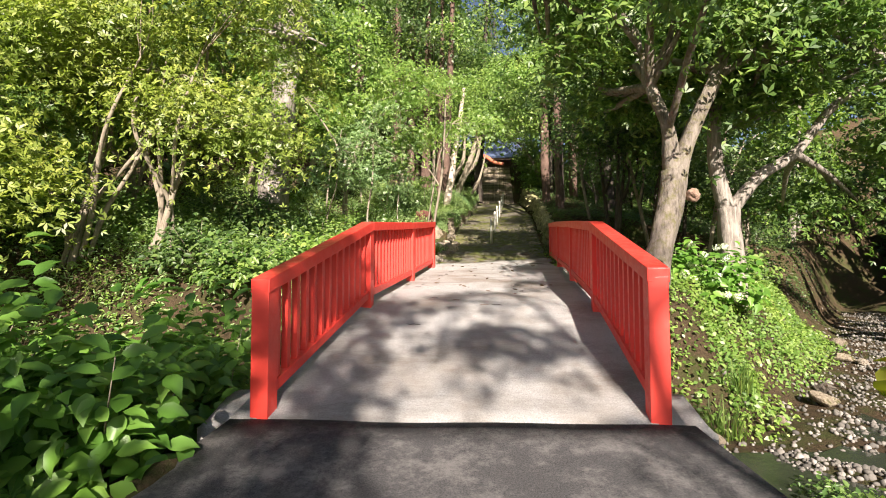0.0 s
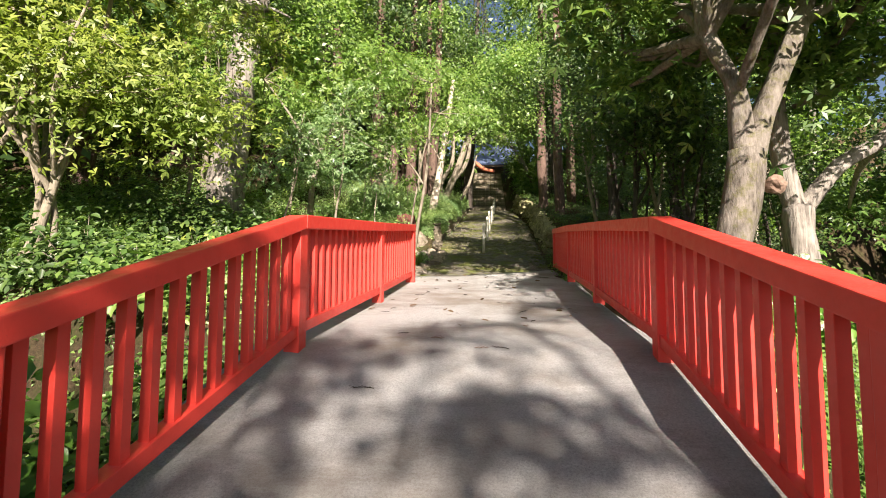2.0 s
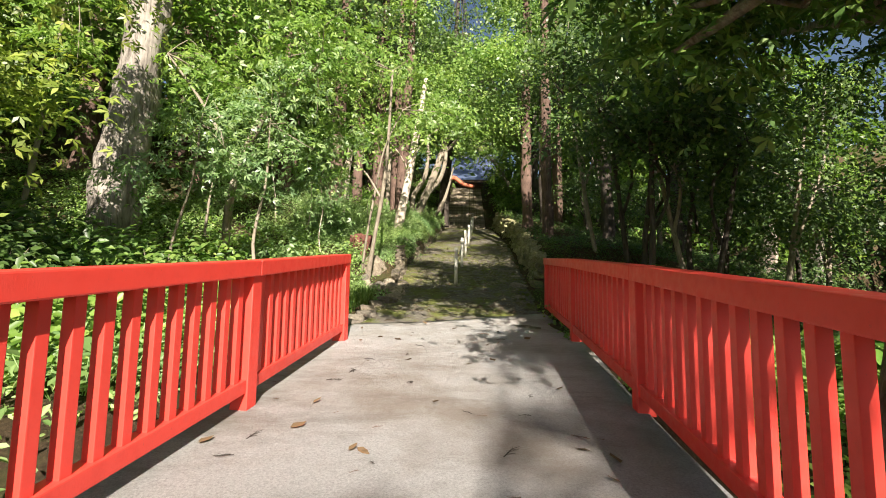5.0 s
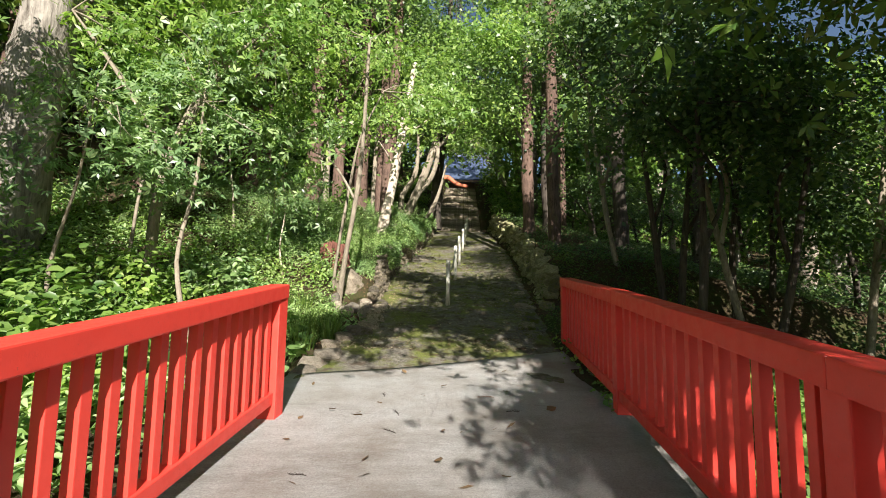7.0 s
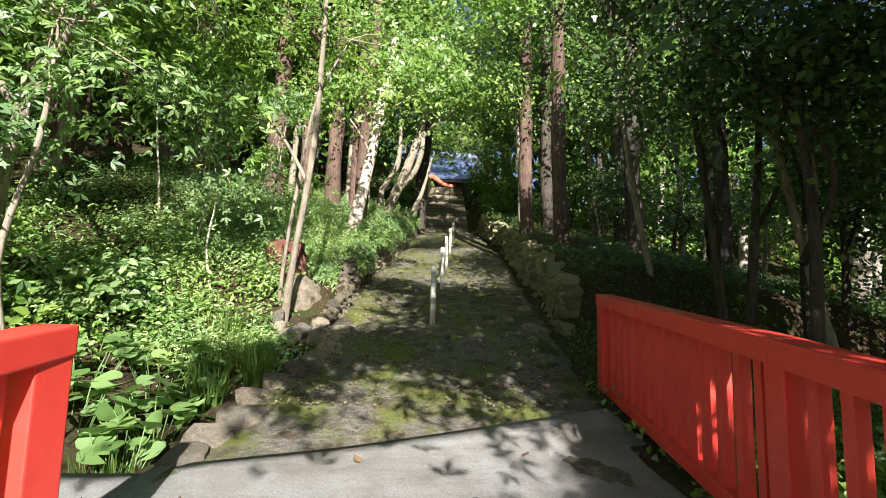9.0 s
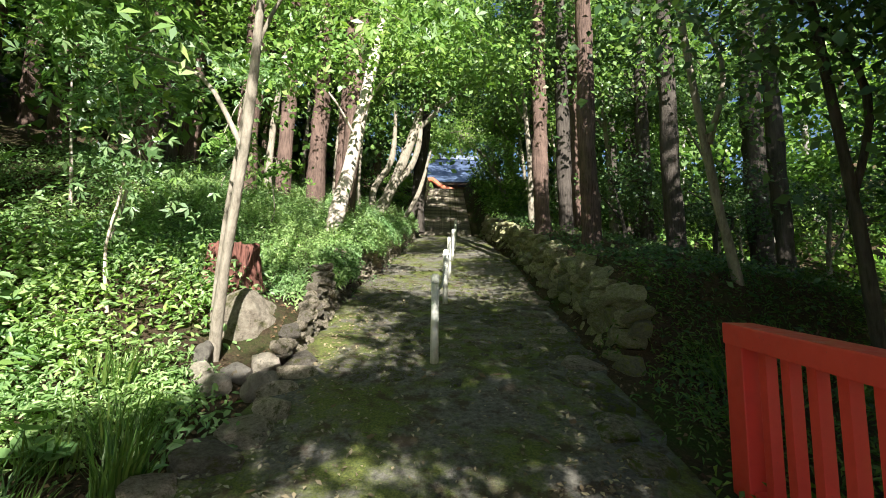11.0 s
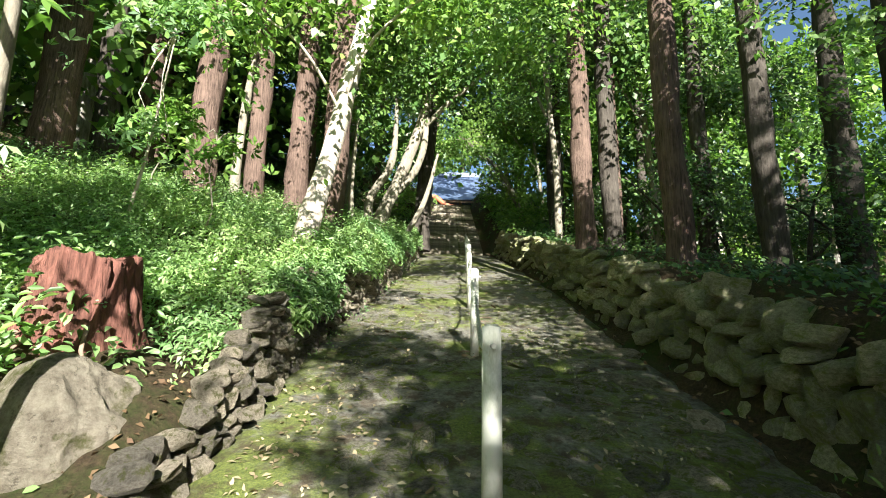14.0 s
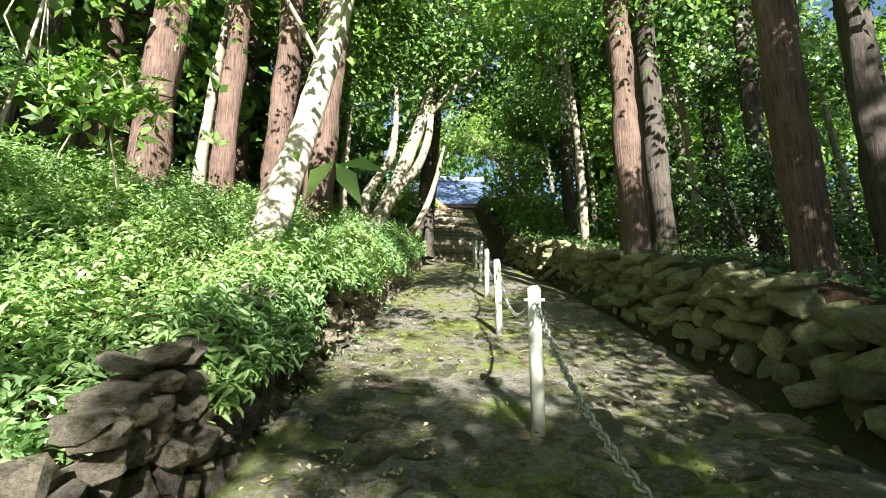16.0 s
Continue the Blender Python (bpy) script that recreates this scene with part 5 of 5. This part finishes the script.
for x, y, r, dx in ((-0.43, 24.1, 0.2, 0.25), (-1.53, 25.5, 0.24, 0.1), (-0.75, 25.2, 0.17, 0.1), (-2.3, 25.0, 0.19, 0.05), (-3.0, 24.0, 0.26, 0.1), (-4.6, 22.4, 0.26, 0.1), (-3.7, 28.0, 0.24, 0.0), (-5.6, 26.5, 0.26, 0.0), (-6.5, 20.5, 0.3, 0.1), (-2.4, 30.0, 0.24, 0.0), (-7.5, 24, 0.28, 0.0), (-7.0, 29.5, 0.28, 0.0), (-9.5, 19.5, 0.3, 0.0)):
    b = on(x, y, -0.15)
    tree("cedar", "straight cedar with flaking reddish bark", ([b, (b[0] + dx * 0.1, y, b[2] + 0.5), (b[0] + dx * 0.5, y + 0.05, b[2] + 3), (b[0] + dx * 1.4, y + 0.1, b[2] + 8), (b[0] + dx * 2, y + 0.1, b[2] + 13)], [r * 1.45, r * 1.08, r, r * 0.75, r * 0.4]),
         [], [(b[0] + dx * 1.6 + rng.normal() * 0.6, y + rng.normal() * 0.6, b[2] + h_, 1.7, 1.7, 0.8, 700) for h_ in (8.5, 10.5, 12.5)], BARK_RED, LEAF_DARK, 0.16, 4, "red-barked cedars", 14, twig=False)
tree("spreading_tree", "twisting many-stemmed tree arching over the path", ([(0.05, 28.0, 5.4), (0.1, 28.0, 6.2), (0.7, 28.2, 7.8), (1.25, 28.4, 9.46), (2.2, 28.5, 12.9)], [0.24, 0.2, 0.17, 0.15, 0.08]),
     [([(0.0, 28.0, 6.0), (-0.1, 28.1, 7.2), (0.5, 28.2, 8.4), (0.6, 28.3, 10.5)], [0.14, 0.13, 0.11, 0.05]), ([(0.5, 28.1, 7.3), (1.2, 28.3, 8.2), (1.5, 28.3, 9.6), (1.3, 28.5, 12)], [0.12, 0.11, 0.09, 0.05]),
      ([(1.25, 28.4, 9.4), (2.2, 28.0, 10.3), (3.4, 27.6, 11.2)], [0.1, 0.08, 0.03]), ([(-0.4, 27.9, 5.6), (-0.6, 27.9, 7.2), (-0.5, 27.8, 9.4)], [0.09, 0.08, 0.04]), ([(0.9, 28.6, 6.2), (1.5, 28.8, 7.4), (1.9, 28.9, 9.0)], [0.09, 0.08, 0.04])],
     [(2.2, 28.2, 11.6, 1.8, 1.6, 0.8, 1600), (3.8, 27.4, 11.4, 1.6, 1.6, 0.6, 1300), (0.6, 28.2, 11.5, 1.6, 1.5, 0.9, 1300), (-0.8, 27.8, 9.8, 1.2, 1.2, 0.6, 900), (2.6, 29.2, 13.6, 2.2, 2, 0.9, 1300)], BARK_TWIG, LEAF_MID, 0.15)
tree("dark_tree", "dark trunk at the edge of the path", ([(1.45, 32, 6.4), (1.5, 32, 8.0), (1.7, 32, 11), (1.9, 32, 15), (2.3, 32, 22)], [0.36, 0.3, 0.27, 0.18, 0.06]), [], [(2.4, 32, 17.5, 2.0, 1.6, 1.1, 700), (2.9, 32.4, 20.0, 1.9, 1.5, 1.1, 700), (2.3, 32, 22.4, 1.8, 1.5, 1.1, 600), (1.2, 31.8, 19, 1.6, 1.4, 1.0, 500), (1.9, 32, 13.5, 2.2, 2, 1.2, 1300), (3.4, 32.4, 12.6, 1.6, 1.4, 0.8, 900)], BARK_DARK, LEAF_DARK, 0.18)

# cedars behind the mossy wall
for x, y, r, bk in ((4.78, 20.97, 0.17, BARK_RED), (4.75, 24.2, 0.2, BARK_RED), (5.6, 24.8, 0.19, BARK_DARK), (6.15, 30, 0.14, BARK_DARK), (7.4, 22.5, 0.2, BARK_DARK), (8.6, 26.0, 0.2, BARK_DARK), (6.9, 27.5, 0.22, BARK_RED), (9.8, 22.2, 0.18, BARK_DARK), (11.5, 25.0, 0.3, BARK_DARK), (10.5, 30, 0.3, BARK_DARK), (7.2, 34, 0.24, BARK_DARK)):
    b = on(x, y, -0.15)
    tree("cedar", "straight dark cedar behind the mossy wall", ([b, (x, y, b[2] + 0.5), (x - 0.05, y, b[2] + 4), (x, y, b[2] + 12)], [r * 1.4, r * 1.05, r, r * 0.45]), [],
         [(x + rng.normal() * 0.7, y + rng.normal() * 0.7, b[2] + h_, 1.8, 1.8, 0.9, 480) for h_ in ((8.0, 9.8, 11.6) if x < 6 else (7.6, 9.6, 11.6, 13.4))] + ([(x + 0.7 * rng.choice([-1, 1]), y - 0.7, b[2] + h_, 1.2, 0.8, 0.5, 300) for h_ in (4.9, 6.2)] if y > 22 else []), bk, LEAF_MID, 0.16, 4, "cedars behind the wall", 14, twig=False)
tree("cut_tree", "pale leaning trunk on the far creek bank", ([(12.2, 21.6, 2.0), (12.0, 21.2, 2.7), (11.75, 20.4, 3.7), (11.6, 20.2, 6.5)], [0.36, 0.3, 0.24, 0.16]), [], [(11.6, 20.2, 7.5, 2, 2, 1, 1500)], BARK_PALE, LEAF_MID, 0.14)

# thin stems of the thicket beyond the right rail; dark leaf colour stands for shade
for n_, (x, y, tall, lean) in enumerate(((5.16, 17.5, 4.4, (-0.6, 0.1)), (5.5, 16.2, 4.6, (-0.5, 0.0)), (5.7, 16.1, 4.4, (0.5, 0.1)), (6.6, 15.6, 4.8, (-0.9, 0.2)), (7.2, 16.8, 4.8, (0.6, 0.2)), (6.2, 14.6, 4.2, (0.9, 0.0)), (7.8, 14.8, 4.4, (0.8, 0.1)), (8.4, 17.4, 2.6, (0.2, 0.2)), (5.0, 14.4, 4.0, (0.3, 0.3)), (9.4, 15.6, 3.6, (0.4, 0.1)), (10.6, 17.8, 2.4, (-0.3, 0.1)), (9.4, 24.0, 2.0, (0.3, 0.1)), (11.2, 22.6, 2.2, (0.2, 0.0)), (7.6, 25.4, 1.9, (-0.3, 0.1)), (8.0, 29.4, 2.0, (0.3, 0.1)), (12.4, 27.0, 2.4, (0.2, 0.1)), (10.2, 27.4, 2.2, (-0.3, 0.1)))):
    b = np.array(on(x, y, -0.1))
    t_ = b + np.array((lean[0], lean[1], tall))
    tree("thicket_tree", "thin dark-stemmed tree of the thicket, its shade put into the leaf colour", ([tuple(b), tuple(b * 0.6 + t_ * 0.4 + rng.normal(size=3) * 0.08), tuple(t_)], [0.07, 0.055, 0.03] if n_ else [0.062, 0.05, 0.035]),
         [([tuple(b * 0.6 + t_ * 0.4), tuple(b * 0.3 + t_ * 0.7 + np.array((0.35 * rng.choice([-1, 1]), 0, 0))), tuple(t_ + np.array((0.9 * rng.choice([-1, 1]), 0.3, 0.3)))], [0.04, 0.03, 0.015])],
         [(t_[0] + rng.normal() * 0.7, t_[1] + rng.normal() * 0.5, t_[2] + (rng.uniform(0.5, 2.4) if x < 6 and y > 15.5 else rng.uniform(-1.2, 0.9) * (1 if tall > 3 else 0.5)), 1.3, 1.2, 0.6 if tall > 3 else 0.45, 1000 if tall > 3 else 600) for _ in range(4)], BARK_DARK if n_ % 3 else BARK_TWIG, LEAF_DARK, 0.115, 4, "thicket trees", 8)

# canopy over the path and the sunlit trees behind the bridge
# the two LEAF_DARK maples on the right have shade put into their leaf colour
for k, (x, y, tall, cl, spread) in enumerate(((-2.8, 25.2, 6.6, LEAF_BRIGHT, 2.4), (-6.0, 19.6, 6.0, LEAF_BRIGHT, 2.2), (-1.2, 27.0, 7.4, LEAF_MID, 2.3), (5.6, 28.5, 8.2, LEAF_BRIGHT, 2.3), (-7.4, 17.4, 6.0, LEAF_BRIGHT, 2.4), (-3.8, 33, 8, LEAF_MID, 2.6), (8.4, 28.0, 8.4, LEAF_DARK, 2.6), (11.5, 27.0, 7.6, LEAF_DARK, 2.5), (-1.6, 33.5, 10, LEAF_BRIGHT, 2.4), (7.6, 37, 6.0, LEAF_BRIGHT, 2.2), (6.6, 40, 5.6, LEAF_BRIGHT, 1.8), (9.4, 38.5, 7.0, LEAF_BRIGHT, 2.4), (7.4, 44.5, 6.5, LEAF_BRIGHT, 2.2), (0.2, 47, 7.5, LEAF_BRIGHT, 2.2), (8.2, 44, 7.5, LEAF_BRIGHT, 2.4), (9.0, 36, 8, LEAF_MID, 2.5), (-2, 38, 8, LEAF_MID, 2.5))):
    b = np.array(on(x, y, -0.1))
    top = b + np.array((0.5 if x < 2 else -0.6, 0.0, tall))
    cl_ = [(top[0] + rng.uniform(-1, 1) * spread + (0.8 if x < 2 else -0.8) * (y < 34), top[1] + rng.uniform(-1, 1) * spread * 0.8, top[2] + rng.uniform(-2.6, 1.2), rng.uniform(1.0, 1.6), rng.uniform(0.9, 1.4), rng.uniform(0.4, 0.65), 640) for _ in range(12)]
    tree("maple", "maple spreading leafy layers over the path", ([tuple(b), tuple(b * 0.6 + top * 0.4 + rng.normal(size=3) * 0.1), tuple(top)], [0.12, 0.09, 0.04]), [([tuple(b * 0.5 + top * 0.5), tuple(top + np.array((1.2 if x < 2 else -1.2, 0.2, -0.6)))], [0.05, 0.02])], cl_, BARK_TWIG, cl, 0.17, 4, "maples over the path", 10, wide=0.26)

# broad trees added along the creek, trunks out of view, to keep the thicket in deep shade
for x, y, tall, lo in ((13.6, 10.2, 15.5, 8.6), (14.8, 13.4, 15.5, 8.0)):
    b = np.array(on(x, y, -0.1))
    top = b + np.array((-0.4, 0.3, tall))
    cl_ = [(x + rng.uniform(-4.6, 0.8), y + rng.uniform(-1.6, 1.8), b[2] + lo + (tall - lo) * (j + rng.random()) / 15, rng.uniform(1.2, 1.9), rng.uniform(1.1, 1.6), rng.uniform(0.4, 0.65), 340) for j in range(18)]
    limbs = [([tuple(b * (1 - u) + top * u), tuple(b * (1 - u) + top * u + np.array((dx * 0.6, -0.3, 0.9))), tuple(b * (1 - u) + top * u + np.array((dx, -0.5, 1.4)))], [0.07, 0.05, 0.02]) for u, dx in ((0.35, -3.4), (0.45, 1.2), (0.55, -3.0), (0.7, -2.2))]
    tree("creekside_tree", "broad dark-trunked tree with layered foliage, added by the creek for its shade", ([tuple(b), tuple(b * 0.65 + top * 0.35 + np.array((0.15, 0, 0))), tuple(b * 0.3 + top * 0.7), tuple(top)], [0.22, 0.17, 0.11, 0.04]), limbs, cl_, BARK_DARK, LEAF_MID, 0.2, 5, "creekside trees", 10)
# maple whose airy layers reach over the bank and the path
b = on(-3.3, 15.4, -0.1)
cl_ = [(rng.uniform(-4.6, -0.9), rng.uniform(13.8, 17.6), rng.uniform(6.3, 8.0), rng.uniform(0.8, 1.2), rng.uniform(0.8, 1.1), rng.uniform(0.25, 0.4), 310) for j in range(10)]
tree("maple", "maple with airy green layers above the bank", ([b, (-3.2, 15.4, 4.6), (-2.7, 15.5, 6.2), (-1.6, 15.6, 7.4)], [0.1, 0.075, 0.055, 0.03]), [([(-2.9, 15.45, 5.6), (-2.2, 15.1, 6.5), (-1.3, 15.0, 7.2)], [0.045, 0.035, 0.012]), ([(-3.1, 15.4, 5.0), (-3.7, 15.0, 6.2), (-4.4, 14.8, 7.2)], [0.05, 0.035, 0.015])], cl_, BARK_TWIG, LEAF_BRIGHT, 0.15, 5, "maples over the path", 10)

for x, y, r in ((5.7, 35.0, 1.0), (5.9, 37.4, 1.2), (6.1, 40.0, 1.2), (6.2, 43.0, 1.3), (7.6, 36.5, 1.4), (0.2, 35.5, 1.2), (0.6, 39.0, 1.2), (0.9, 43.0, 1.3), (7.8, 41.0, 1.5)):
    bush("shrub", "bright shrub beside the stone stairs", "bush", on(x, y), (r, r, r * 1.1), 700, 0.17, LEAF_BRIGHT, 0.3, "stair shrubs", tilt=0.4)
tree("arching_tree", "tree arching over the foot of the stairs", ([(6.4, 36, 6.6), (6.2, 36, 9.0), (5.2, 36.3, 11.2), (3.6, 36.6, 12.8)], [0.16, 0.13, 0.1, 0.04]), [],
     [(3.4, 37, 12.6, 1.5, 0.8, 0.4, 520), (4.9, 36.6, 12.1, 1.2, 1.0, 0.6, 800), (2.6, 35.5, 12.8, 1.4, 0.8, 0.4, 450), (6.2, 36.2, 11.2, 1.1, 1.0, 0.9, 900), (6.4, 36, 9.4, 1.0, 1.0, 0.9, 800), (1.9, 37.2, 12.8, 1.2, 0.8, 0.4, 450), (5.3, 37.5, 11.0, 0.8, 0.7, 0.6, 450), (4.4, 38.5, 13.6, 1.3, 0.8, 0.5, 450)], BARK_TWIG, LEAF_BRIGHT, 0.19)

# ---- the wood beyond: tall trees set round the place ----
kinds = []
for k, (lf, bk) in enumerate(((LEAF_MID, BARK_DARK), (LEAF_DARK, BARK_RED), (LEAF_BRIGHT, BARK_GREY))):
    o = (0, 0, -200 - 30 * k)
    cl_ = [(rng.uniform(-2.6, 2.6), rng.uniform(-2.6, 2.6), o[2] + 1.5 + 14 * ((j + rng.random()) / 18), rng.uniform(1.3, 2.2), rng.uniform(1.3, 2.2), rng.uniform(0.6, 1.0), 185) for j in range(18)]
    kinds.append(tree("forest_tree", ("broad green tree of the surrounding wood", "dark tall cedar of the surrounding wood", "light green tree of the surrounding wood")[k], ([o, (0.1, 0, o[2] + 5), (0, 0, o[2] + 15)], [0.3, 0.24, 0.08]), [], cl_, bk, lf, 0.41, 4, "surrounding wood", 10, twig=False, disc=0.6))
far = []
for k in range(2500):
    x, y = rng.uniform(-40, 44), rng.uniform(-32, 78)
    mid = 1.5 + 0.09 * (y - 14)
    clear = 7.0 if y > 12 else 9.5
    clear = 4.8 if y > 34 else clear
    clear = 13 if x > mid and y < 34 else (11.5 if x < mid and y < 24 else clear)
    if abs(x - mid) < clear or (44 < y < 79 and abs(x - 5) < 11) or (abs(x) > 24 and y < 8) or creek_distance(np.array(x), np.array(y)) < 3 or any((x - p) ** 2 + (y - q) ** 2 < (9 if y > 12 else 20) for p, q in far):
        continue
    far.append((x, y))
far.sort(key=lambda p: (p[0] - 2) ** 2 + (p[1] - 18) ** 2)
for k, (x, y) in enumerate(far[:78]):
    lit = (0.5 + 0.56 * max(9 - y, 0)) / 15.5
    s_ = rng.uniform(0.8, 1.15) * (0.75 if x > 8 and y < 40 else 1) if y > 9 else min(rng.uniform(0.7, 1.0), max(lit, 0.16))
    copy_thing(kinds[k % 3], pose(x, y, float(height(x, y, False)) - 0.2, rng.normal() * 2, rng.normal() * 2, rng.uniform(0, 360)) @ Matrix.Scale(s_, 4))
for k, (x, y, s_) in enumerate(((0.5, 84, 1.9), (4.5, 86, 2.0), (8.5, 84, 1.9), (-2.4, 38, 1.5), (8.8, 47, 1.4), (-1.5, 48, 1.45), (11, 41, 1.4), (-5.5, 43, 1.4), (13, 36, 1.3), (-6, 35.5, 1.3))):
    copy_thing(kinds[(0, 1, 0, 0, 2, 0, 2, 1, 0, 1)[k]], pose(x, y, float(height(x, y, False)) - 0.2, 0, 0, 50 * k) @ Matrix.Scale(s_, 4))
# unseen maples added behind the walker, shading road and near half of the deck
shade_rng = np.random.default_rng(2)
for x, y, top in ((-3.0, -10.6, 12.6), (6.4, -11.4, 13.2)):
    b = on(x, y, -0.1)
    sgn = 1 if x < 0 else -1
    cl_ = [(x + sgn * (shade_rng.uniform(2.6, 7.4) if sgn > 0 else shade_rng.uniform(0.2, 4.8)), y + shade_rng.uniform(-0.8, 0.8), shade_rng.uniform(7.0, top - 0.2), shade_rng.uniform(0.45, 0.8), shade_rng.uniform(0.5, 0.8), shade_rng.uniform(0.25, 0.45), 150) for _ in range(15)]
    # extra unseen clumps that shade the hydrangeas and the deck's right side
    if x < 0:
        cl_ += [(-1.2, y + 6.5, 5.2, 0.8, 0.7, 0.45, 620), (-2.4, y + 6.3, 5.1, 0.9, 0.7, 0.45, 620), (-1.8, y + 5.2, 5.9, 0.9, 0.7, 0.45, 560), (-3.4, y + 5.4, 5.5, 0.9, 0.7, 0.45, 560)]
    if x > 0:
        cl_ += [(5.0, y, 13.3, 0.6, 0.5, 0.35, 170), (5.9, y, 14.1, 0.7, 0.5, 0.3, 190), (5.5, y, 15.0, 0.55, 0.5, 0.35, 160), (6.3, y, 13.4, 0.6, 0.5, 0.35, 170), (6.0, y, 15.7, 0.5, 0.5, 0.3, 130)]
    tree("roadside_maple", "unseen maple added to shade the asphalt before the bridge", ([b, (x + sgn * 0.3, y, 3.6), (x + sgn * 1.4, y, 8.0), (x + sgn * 2.2, y, top - 0.5)], [0.18, 0.14, 0.1, 0.03]), [([(x + sgn * 0.8, y, 5.6), (x + sgn * 2.6, y + 0.2, 7.6), (x + sgn * 4.6, y, 9.4)], [0.07, 0.05, 0.02])], cl_, BARK_TWIG, LEAF_BRIGHT, 0.2, 4, "roadside maples", 10, disc=0.3)
for q in kinds:
    x, y = (-26, 30, -13)[kinds.index(q)], (34, 34, 40)[kinds.index(q)]
    q.location = (x, y, float(height(x, y, False)))

# ---- fallen leaves and twigs on the deck and the path ----
v, f = leaves(np.zeros((1, 3)), np.array([[0, 0, 1.0]]), np.array([1.0]), 6, 0.3, -0.1)
fallen = mesh_of("fallen_leaf", v, f, LEAF_FALLEN, False)
for k in range(95):
    y = rng.uniform(8.2, 15) if k < 45 else rng.uniform(15, 24)
    x = rng.uniform(float(along(LEFT, y)) + 0.25, float(along(RIGHT, y)) - 0.3)
    q = new("fallen_leaf", fallen)
    s = rng.uniform(0.05, 0.12)
    q.location, q.scale, q.rotation_euler = (x, y, float(along(PROFILE, y)) + 0.03), (s, s * rng.uniform(0.5, 1.2), s), (0.2 + rng.normal() * 0.2, rng.normal() * 0.25, rng.uniform(0, 6))
    tagged(q, "dry brown leaf fallen on the path", "fallen leaf", "fallen leaves")

# dry conifer sprigs on the deck
sprigs = []
for k in range(3):
    bm_pts = [(0, 0, 0), (0.4, 0.06 * (k - 1), 0.05), (0.8, 0.16 * (k - 1), 0.03)]
    bits = [tube(bm_pts, [0.022, 0.017, 0.008], 5, 0.05, 0.2)]
    for j in range(9):
        u = 0.15 + 0.09 * j
        c = np.array((0.8 * u / 0.96, 0.15 * (k - 1) * u * u, 0.05))
        e = c + np.array((0.2 + 0.1 * rng.random(), (0.2 - 0.012 * j) * (1 if j % 2 else -1), 0.05 * rng.normal() + 0.03))
        bits.append(tube([c, e], [0.011, 0.004], 4, 0.0, 0.2))
    v, f = tubes(bits)
    sprigs.append(mesh_of("fallen_sprig", v, f, BARK_DARK if k else CUT))
for k in range(46):
    y = rng.uniform(6.4, 13.2) if k < 32 else rng.uniform(16.5, 23)
    x = rng.uniform(float(along(LEFT, y)) + 0.55, float(along(RIGHT, y)) - 0.35)
    q = new("fallen_sprig", sprigs[k % 3 if k < 32 else 0])
    sc = rng.uniform(0.07, 0.2)
    q.location, q.scale, q.rotation_euler = (x, y, float(along(PROFILE, y)) + 0.02), (sc, sc, sc), (0.15, 0, rng.uniform(0, 6.28))
    tagged(q, "dry conifer sprig fallen on the walkway", "fallen twig", "fallen sprigs")

# grey frame on the far creek bank
fr = thing("metal_rack", "grey metal rack standing beside the creek", "rack", at=on(12.6, 11.8))
for x in (-0.6, 0.6):
    for y in (-0.3, 0.3):
        part("leg", box_bm(0.06, 0.06, 1.7, 0.005), METAL, fr).location = (x, y, 0)
for z in (0.3, 1.0, 1.66):
    part("shelf", box_bm(1.26, 0.66, 0.04, 0.005), METAL, fr).location = (0, 0, z)
